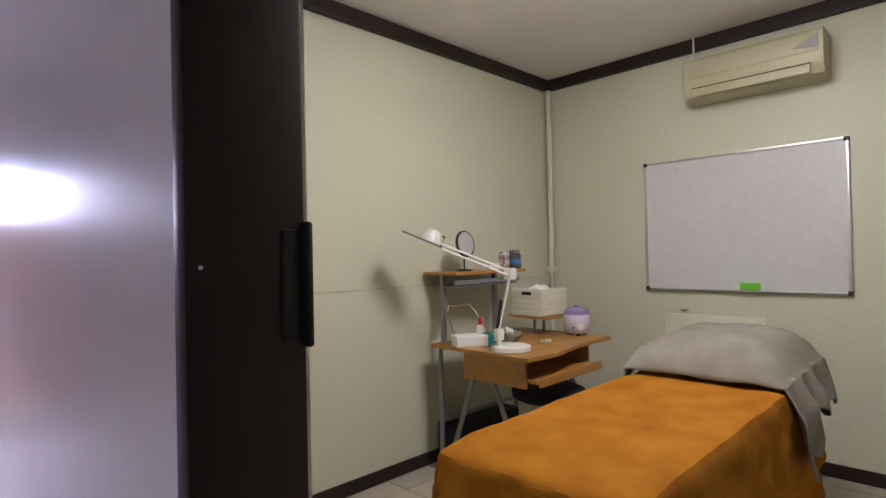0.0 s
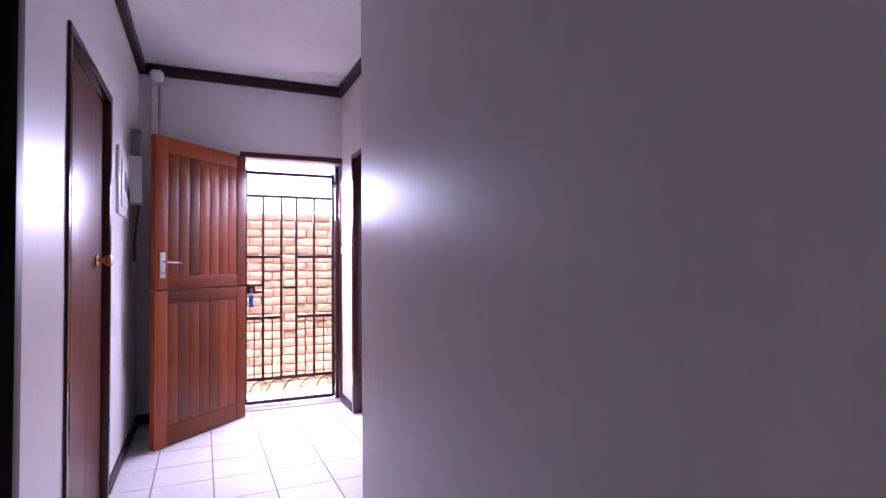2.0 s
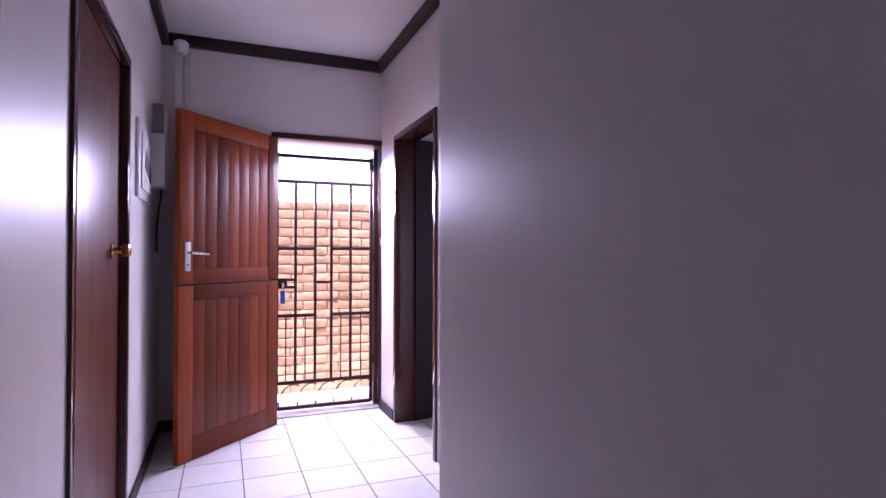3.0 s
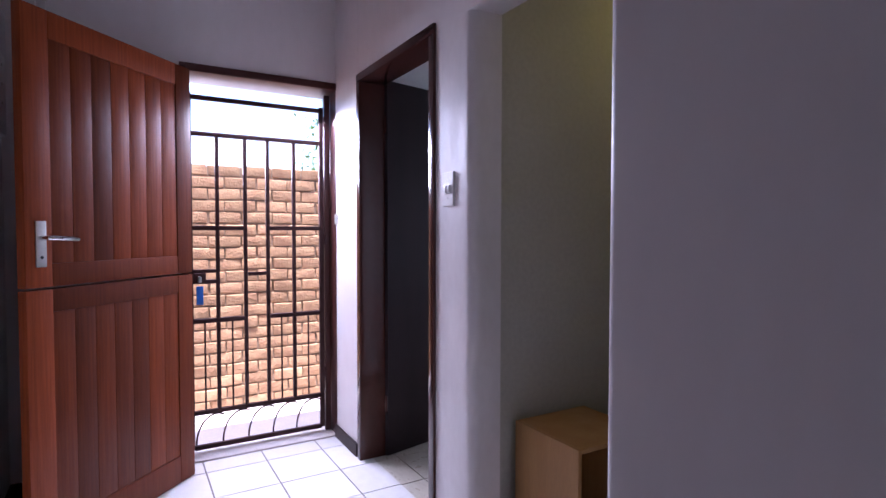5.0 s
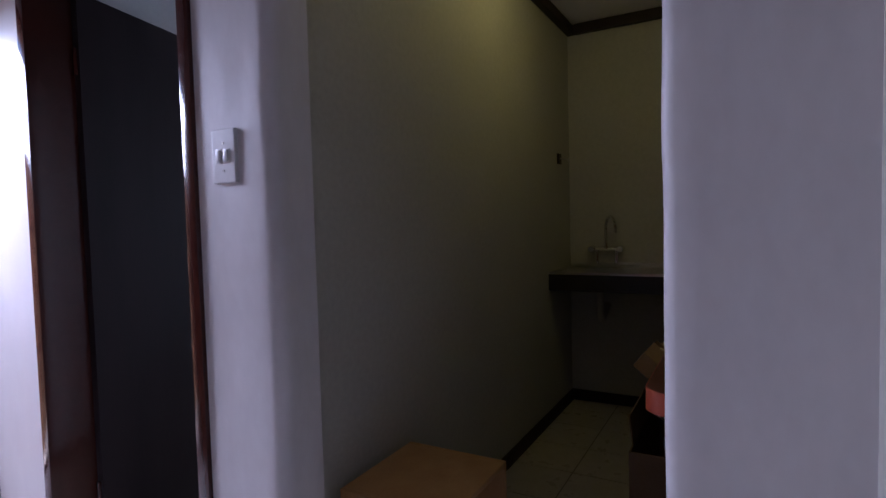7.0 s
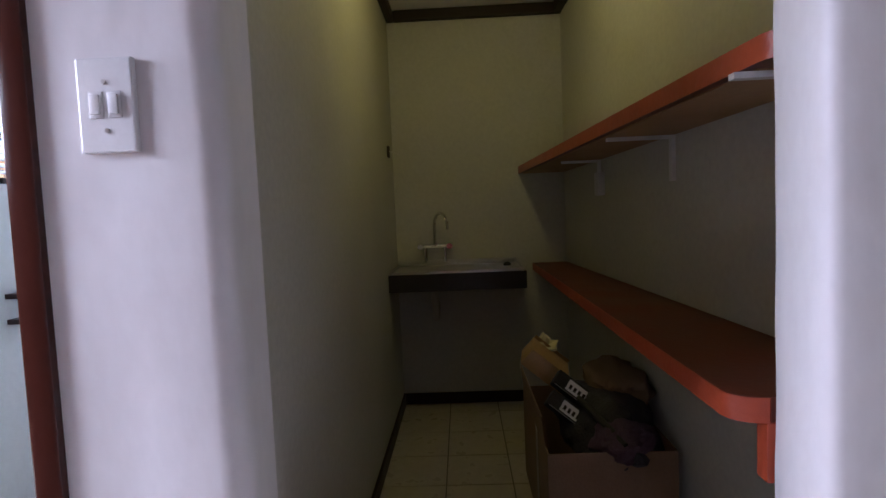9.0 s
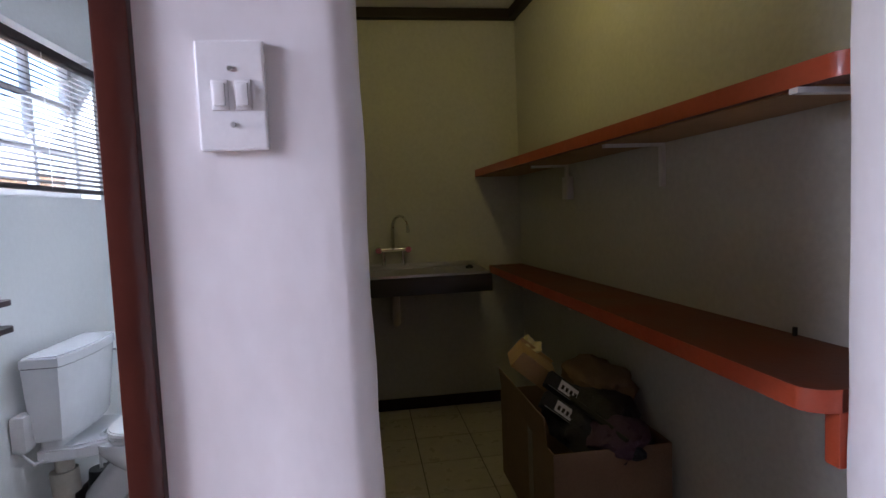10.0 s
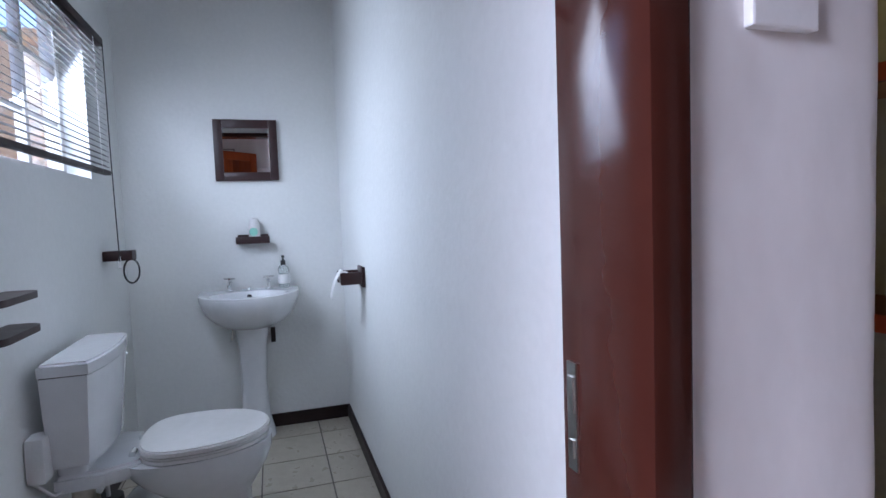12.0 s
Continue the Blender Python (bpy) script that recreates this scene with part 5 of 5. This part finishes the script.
wax = thing("wax_heater", (3.10, 2.50, DT), "lilac wax heater pot with a translucent lid on the desk", "wax heater")
part("pot", lathe([(0.060, 0.0), (0.068, 0.008), (0.076, 0.05), (0.078, 0.105), (0.074, 0.112)], (3.10, 2.49, DT + 0.012), 28), M_LILAC, wax)
part("lid", lathe([(0.078, 0.113), (0.072, 0.135), (0.045, 0.150), (0.014, 0.154), (0.014, 0.162), (0.0, 0.164)], (3.10, 2.49, DT + 0.012), 28), plain("purple_tinted_lid", (0.26, 0.21, 0.42), 0.2), wax, "dark purple tinted lid")
part("dial", rod(bmesh.new(), (3.046, 2.437, DT + 0.055), (3.036, 2.428, DT + 0.055), 0.020, 18), M_WHITE, wax)
part("indicator", rod(bmesh.new(), (3.026, 2.467, DT + 0.05), (3.022, 2.465, DT + 0.05), 0.006, 10), M_RUBBER, wax)
for dx, dy in ((-0.04, -0.03), (0.04, -0.03), (0, 0.05)):
    part("foot", rod(bmesh.new(), (3.10 + dx, 2.49 + dy, DT), (3.10 + dx, 2.49 + dy, DT + 0.012), 0.010, 10), M_RUBBER, wax)
part("side_grip", fresh_box(3.012, 3.024, 2.485, 2.515, DT + 0.105, DT + 0.118, bevel=0.003), M_LILAC, wax)

mag = thing("magnifier_lamp", (2.42, 2.46, DT), "white articulated magnifier lamp on a round base", "lamp")
part("base", lathe([(0.098, 0.0), (0.102, 0.006), (0.100, 0.026), (0.085, 0.032), (0.020, 0.034)], (2.42, 2.46, DT), 32), M_WHITE, mag)
part("post", rod(bmesh.new(), (2.375, 2.50, DT + 0.03), (2.375, 2.50, DT + 0.12), 0.012, 12), M_WHITE, mag)
part("pivot", fresh_box(2.350, 2.400, 2.485, 2.515, DT + 0.055, DT + 0.115, bevel=0.006), M_WHITE, mag)
for off in (-0.012, 0.012):
    part("lower_arm", rod(bmesh.new(), (2.375 + off, 2.50 + off, DT + 0.11), (2.445 + off, 2.475 + off, 1.125), 0.0055, 8), M_WHITE, mag)
    part("upper_arm", rod(bmesh.new(), (2.445 + off, 2.475 + off, 1.125 + off), (2.17, 2.70, 1.275 + off), 0.0055, 8), M_WHITE, mag)
part("elbow", fresh_box(2.42, 2.47, 2.45, 2.50, 1.095, 1.155, bevel=0.008), M_WHITE, mag)
part("spring", rod(bmesh.new(), (2.365, 2.505, DT + 0.10), (2.392, 2.495, DT + 0.26), 0.008, 8), M_RUBBER, mag)
head_turn = Matrix.Translation((2.13, 2.735, 1.300)) @ Matrix.Rotation(radians(-45), 4, "Z") @ Matrix.Rotation(radians(24), 4, "Y")
bm = lathe([(0.0, 0.064), (0.026, 0.062), (0.042, 0.048), (0.056, 0.010), (0.058, 0.0), (0.052, 0.0)], (0, 0, 0), 28)
bm.transform(head_turn)
part("head", bm, M_WHITE, mag)
bm = prism(rounded(-0.150, 0.066, -0.060, 0.060, 0.04), -0.010, -0.002)
bm.transform(head_turn)
lid_ob = part("lens_cover", bm, M_GREYTUBE, mag, "grey flip-up lens cover")
part("neck", tube([(2.17, 2.70, 1.275), (2.20, 2.70, 1.32), (2.17, 2.73, 1.335), (2.13, 2.75, 1.33)], 0.005, 8), M_RUBBER, mag)

vanity = thing("vanity_mirror", (2.56, 2.90, 1.134), "round tilting vanity mirror on a dark stand", "mirror")
part("foot", lathe([(0.050, 0.0), (0.052, 0.006), (0.02, 0.012)], (2.56, 2.90, 1.134), 24), M_RUBBER, vanity)
part("stem", rod(bmesh.new(), (2.56, 2.90, 1.14), (2.56, 2.90, 1.215), 0.005, 8), M_RUBBER, vanity)
rim_turn = Matrix.Translation((2.56, 2.89, 1.292)) @ Matrix.Rotation(radians(2), 4, "Z") @ Matrix.Rotation(radians(82), 4, "X")
bm = rod(bmesh.new(), (0, 0, -0.006), (0, 0, 0.006), 0.078, 32)
bm.transform(rim_turn)
part("rim", bm, M_RUBBER, vanity)
bm = rod(bmesh.new(), (0, 0, 0.0062), (0, 0, 0.0075), 0.070, 32)
bm.transform(rim_turn)
part("glass", bm, M_MIRROR, vanity)
cup = single("patterned_tumbler", lathe([(0.030, 0.0), (0.034, 0.11), (0.030, 0.11), (0.028, 0.01)], (2.91, 2.88, 1.1335), 24), material("speckled_white", (0.70, 0.68, 0.66), 0.4, other=(0.25, 0.12, 0.12), scale=60, fine=90, bump=0.0, spread=0.15), "white patterned cup on the desk shelf", "cup")
jar = thing("glass_jar", (2.99, 2.86, 1.134), "dark filled glass jar with a blue label", "jar")
part("body", lathe([(0.036, 0.0), (0.040, 0.008), (0.040, 0.085), (0.030, 0.098)], (2.99, 2.86, 1.1335), 24), plain("dark_jar_contents", (0.10, 0.09, 0.10), 0.15), jar)
part("lid", lathe([(0.034, 0.098), (0.034, 0.118), (0.030, 0.120)], (2.99, 2.86, 1.1335), 24), M_GREYTUBE, jar)
part("label", lathe([(0.0404, 0.030), (0.0404, 0.062)], (2.99, 2.86, 1.1335), 24), plain("blue_label", (0.05, 0.16, 0.45), 0.5), jar, "blue paper label")
pack = single("tissue_packet", fresh_box(2.72, 2.82, 2.84, 2.90, 1.1335, 1.175, bevel=0.004), M_PAPER, "small white packet on the desk shelf", "packet")
tissues = thing("tissue_box", (2.44, 2.72, DT), "white tissue box with a teal end on the desk", "tissue box")
tt = Matrix.Translation((2.44, 2.72, 0)) @ Matrix.Rotation(radians(-30), 4, "Z")
part("carton", fresh_box(-0.12, 0.055, -0.055, 0.055, DT + 0.0005, DT + 0.058, bevel=0.002, turn=tt), M_PAPER, tissues)
part("printed_end", fresh_box(0.0555, 0.11, -0.055, 0.055, DT + 0.0005, DT + 0.058, bevel=0.002, turn=tt), M_TEAL, tissues, "teal printed end")
spray = thing("spray_bottle", (2.52, 2.76, DT), "small white bottle with a red cap", "bottle")
part("bottle", lathe([(0.026, 0.0), (0.028, 0.01), (0.026, 0.08), (0.012, 0.10)], (2.53, 2.76, DT + 0.0005), 20), M_WHITE, spray)
part("cap", lathe([(0.013, 0.10), (0.013, 0.135), (0.008, 0.14)], (2.53, 2.76, DT + 0.0005), 16), M_RED, spray, "red cap")
bowl = thing("glass_bowl", (2.66, 2.66, DT), "clear bowl filled with small packets", "bowl")
part("bowl", lathe([(0.045, 0.0), (0.075, 0.03), (0.085, 0.05), (0.082, 0.05), (0.070, 0.03), (0.042, 0.006)], (2.66, 2.66, DT + 0.0005), 28), M_CLEAR, bowl)
for k in range(5):
    a = k * 1.3
    part("packet", fresh_box(-0.03, 0.03, -0.02, 0.02, -0.003, 0.003, turn=Matrix.Translation((2.66 + 0.03 * math.cos(a), 2.66 + 0.03 * math.sin(a), DT + 0.05 + 0.006 * k)) @ Euler((0.4 * math.sin(a), 0.3, a)).to_matrix().to_4x4()), M_PAPER if k % 2 else M_GREYTUBE, bowl)
loop = single("folding_stand", tube([(2.44, 2.86, DT + 0.01), (2.40, 2.90, DT + 0.16), (2.44, 2.92, DT + 0.20), (2.58, 2.90, DT + 0.20), (2.62, 2.88, DT + 0.16), (2.66, 2.82, DT + 0.01)], 0.008, 10), M_CHROME, "chrome wire folding stand on the desk", "stand")
soapbar = single("soap_bar", fresh_box(2.70, 2.76, 2.44, 2.48, DT + 0.0005, DT + 0.020, bevel=0.007), M_CREAM, "small cream soap bar on the desk", "soap")

stool = thing("office_chair", (2.72, 2.42, 0.008), "black fabric chair pushed under the desk", "chair")
part("seat", lathe([(0.0, 0.0), (0.17, 0.0), (0.20, 0.02), (0.20, 0.055), (0.16, 0.075), (0.0, 0.08)], (2.74, 2.46, 0.43), 28), M_CHAIR, stool)
part("column", rod(bmesh.new(), (2.74, 2.46, 0.09), (2.74, 2.46, 0.43), 0.022, 14), M_CHROME, stool)
for k in range(5):
    a = 2 * math.pi * k / 5
    part("leg", rod(bmesh.new(), (2.74, 2.46, 0.09), (2.74 + 0.24 * math.cos(a), 2.46 + 0.24 * math.sin(a), 0.05), 0.014, 10), M_RUBBER, stool)
    part("caster", rod(bmesh.new(), (2.74 + 0.24 * math.cos(a), 2.46 + 0.24 * math.sin(a) - 0.012, 0.029), (2.74 + 0.24 * math.cos(a), 2.46 + 0.24 * math.sin(a) + 0.012, 0.029), 0.020, 12), M_RUBBER, stool)
pc = single("storage_crate", fresh_box(2.45, 3.0, 2.86, 3.04, 0.010, 0.26, bevel=0.01), M_CHAIR, "dark crate on the floor under the desk", "crate")

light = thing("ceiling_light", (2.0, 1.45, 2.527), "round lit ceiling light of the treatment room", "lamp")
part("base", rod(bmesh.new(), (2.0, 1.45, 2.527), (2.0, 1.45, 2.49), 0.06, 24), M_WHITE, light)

# ---- outside ----
TOP, BRICK_Y = 1.73, 7.15
yard = thing("brick_garden_wall", (1.0, BRICK_Y, -0.10), "rough orange-brown clay brick boundary wall", "garden wall", kind="structure")
part("core", fresh_box(-8, 14, BRICK_Y + 0.012, BRICK_Y + 0.22, -0.10, TOP - 0.03), M_MORTAR, yard)


def rough_brick(w, h, d, seed):
    bm = fresh_box(0, w, 0, d, 0, h, bevel=0.007)
    for v in bm.verts:
        v.co += 0.0045 * noise.noise_vector(v.co * 22 + Vector((seed * 5.0, 0, 0)))
    return bm


brick_meshes = [to_mesh("brick", rough_brick(0.216, 0.076, 0.10, k), M_BRICK, True) for k in range(6)]
rest = []
count = 0
for row in range(21):
    z = -0.095 + row * 0.0865
    for k in range(-30, 60):
        x = k * 0.226 + (0.113 if row % 2 else 0)
        if -0.35 < x < 2.65:
            ob = new("brick", brick_meshes[(k * 7 + row * 3) % 6])
            ob.parent = yard
            ob.location = Vector((x + random.uniform(-0.004, 0.004), BRICK_Y + random.uniform(-0.006, 0.004), z + random.uniform(-0.003, 0.003))) - yard.location
            ob.rotation_euler = (0, random.uniform(-0.012, 0.012), random.uniform(-0.01, 0.01))
        else:
            rest.append((x, BRICK_Y + random.uniform(-0.006, 0.004), z))
verts, faces = [], []
for x, y, z in rest:
    n = len(verts)
    verts += [(x + dx * 0.212 - yard.location.x, y + dy * 0.1 - yard.location.y, z + dz * 0.070 - yard.location.z) for dx in (0, 1) for dy in (0, 1) for dz in (0, 1)]
    faces += [(n, n + 1, n + 5, n + 4), (n + 1, n + 3, n + 7, n + 5), (n, n + 2, n + 3, n + 1), (n + 4, n + 5, n + 7, n + 6), (n + 2, n + 6, n + 7, n + 3)]
me = bpy.data.meshes.new("further_bricks")
me.from_pydata(verts, [], faces)
me.materials.append(M_BRICK)
fb = new("further_bricks", me)
fb.parent = yard
tagged(fb, kind="stuff")

pillar = thing("brick_pillar", (6.8, 7.17, -0.10), "rough clay brick gate pillar rising above the boundary wall", "pillar")
part("core", fresh_box(6.56, 7.04, 7.09, 7.45, -0.10, 3.0), M_MORTAR, pillar)
for row in range(36):
    z = -0.09 + row * 0.0865
    for k in range(2):
        ob = new("brick", brick_meshes[(row + k) % 6])
        ob.parent = pillar
        ob.location = Vector((6.55 + k * 0.236 + (0.02 if row % 2 else 0), 7.08, z)) - pillar.location


def tree(at, height, spread, seed):
    rng = random.Random(seed)
    t = thing("tree", at, "leafy green tree behind the boundary wall", "tree")
    bm = tube([(at[0], at[1], at[2]), (at[0] + 0.03, at[1], at[2] + height * 0.4), (at[0] - 0.04, at[1] + 0.05, at[2] + height * 0.75)], 0.06, 8)
    for k in range(6):
        a = k * 1.1
        z0 = at[2] + height * (0.4 + 0.05 * k)
        tube([(at[0], at[1], z0), (at[0] + spread * 0.5 * math.cos(a), at[1] + spread * 0.5 * math.sin(a), z0 + 0.4), (at[0] + spread * 0.85 * math.cos(a), at[1] + spread * 0.85 * math.sin(a), z0 + 0.55)], 0.02, 6, bm)
    part("trunk", bm, M_BARK, t)
    verts, faces = [], []
    for c in range(60):
        a, r, h = rng.uniform(0, 6.28), spread * math.sqrt(rng.random()), at[2] + height * rng.uniform(0.55, 1.0)
        cx, cy = at[0] + r * math.cos(a), at[1] + r * math.sin(a)
        for _ in range(45):
            p = Vector((cx + rng.gauss(0, 0.14), cy + rng.gauss(0, 0.14), h + rng.gauss(0, 0.12)))
            e = Euler((rng.uniform(-1, 1), rng.uniform(-1, 1), rng.uniform(0, 6.28))).to_matrix()
            n = len(verts)
            verts += [tuple(p + e @ Vector(q) - t.location) for q in ((-0.045, 0, 0), (0, 0.018, 0.006), (0.045, 0, 0), (0, -0.018, 0.006))]
            faces.append((n, n + 1, n + 2, n + 3))
    me = bpy.data.meshes.new("crown")
    me.from_pydata(verts, [], faces)
    me.materials.append(M_LEAF)
    ob = new("crown", me)
    ob.parent = t
    return t


tree((2.75, 9.3, -0.10), 3.0, 0.9, 3)

# ---- floor tiles ----
tile_meshes = [to_mesh("tile", fresh_box(0, 1, 0, 1, 0, 0.0065), m) for m in (M_TILE, M_BEIGE_TILE)]
S, GAP = 0.300, 0.007
far_tiles = []
for x0, x1, y0, y1, ox, oy in ((LEFT, RIGHT, -1.4, 6.0, 0.262, 5.225), (RIGHT, 1.06, 3.42, 6.0, 0.262, 5.225), (1.06, 3.68, 3.42, 4.60, 3.21, 4.30), (1.06, 3.78, 4.73, 5.84, 3.285, 4.916), (RIGHT, 3.72, -0.9, 3.08, 0.29, 2.91)):
    i0, i1 = math.floor((x0 - ox) / S), math.ceil((x1 - ox) / S)
    j0, j1 = math.floor((y0 - oy) / S), math.ceil((y1 - oy) / S)
    for i in range(i0, i1):
        for j in range(j0, j1):
            a0, a1 = max(ox + i * S + GAP / 2, x0), min(ox + (i + 1) * S - GAP / 2, x1)
            b0, b1 = max(oy + j * S + GAP / 2, y0), min(oy + (j + 1) * S - GAP / 2, y1)
            if a1 - a0 < 0.01 or b1 - b0 < 0.01:
                continue
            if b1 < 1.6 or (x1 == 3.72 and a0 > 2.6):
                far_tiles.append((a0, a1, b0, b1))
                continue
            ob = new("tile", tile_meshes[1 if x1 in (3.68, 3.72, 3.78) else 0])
            ob.parent = floor
            ob.location, ob.scale = (a0, b0, 0.0015), (a1 - a0, b1 - b0, 1)
bm = bmesh.new()
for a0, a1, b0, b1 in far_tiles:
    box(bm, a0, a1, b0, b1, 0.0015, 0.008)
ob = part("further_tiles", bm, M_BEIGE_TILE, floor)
tagged(ob, kind="stuff")
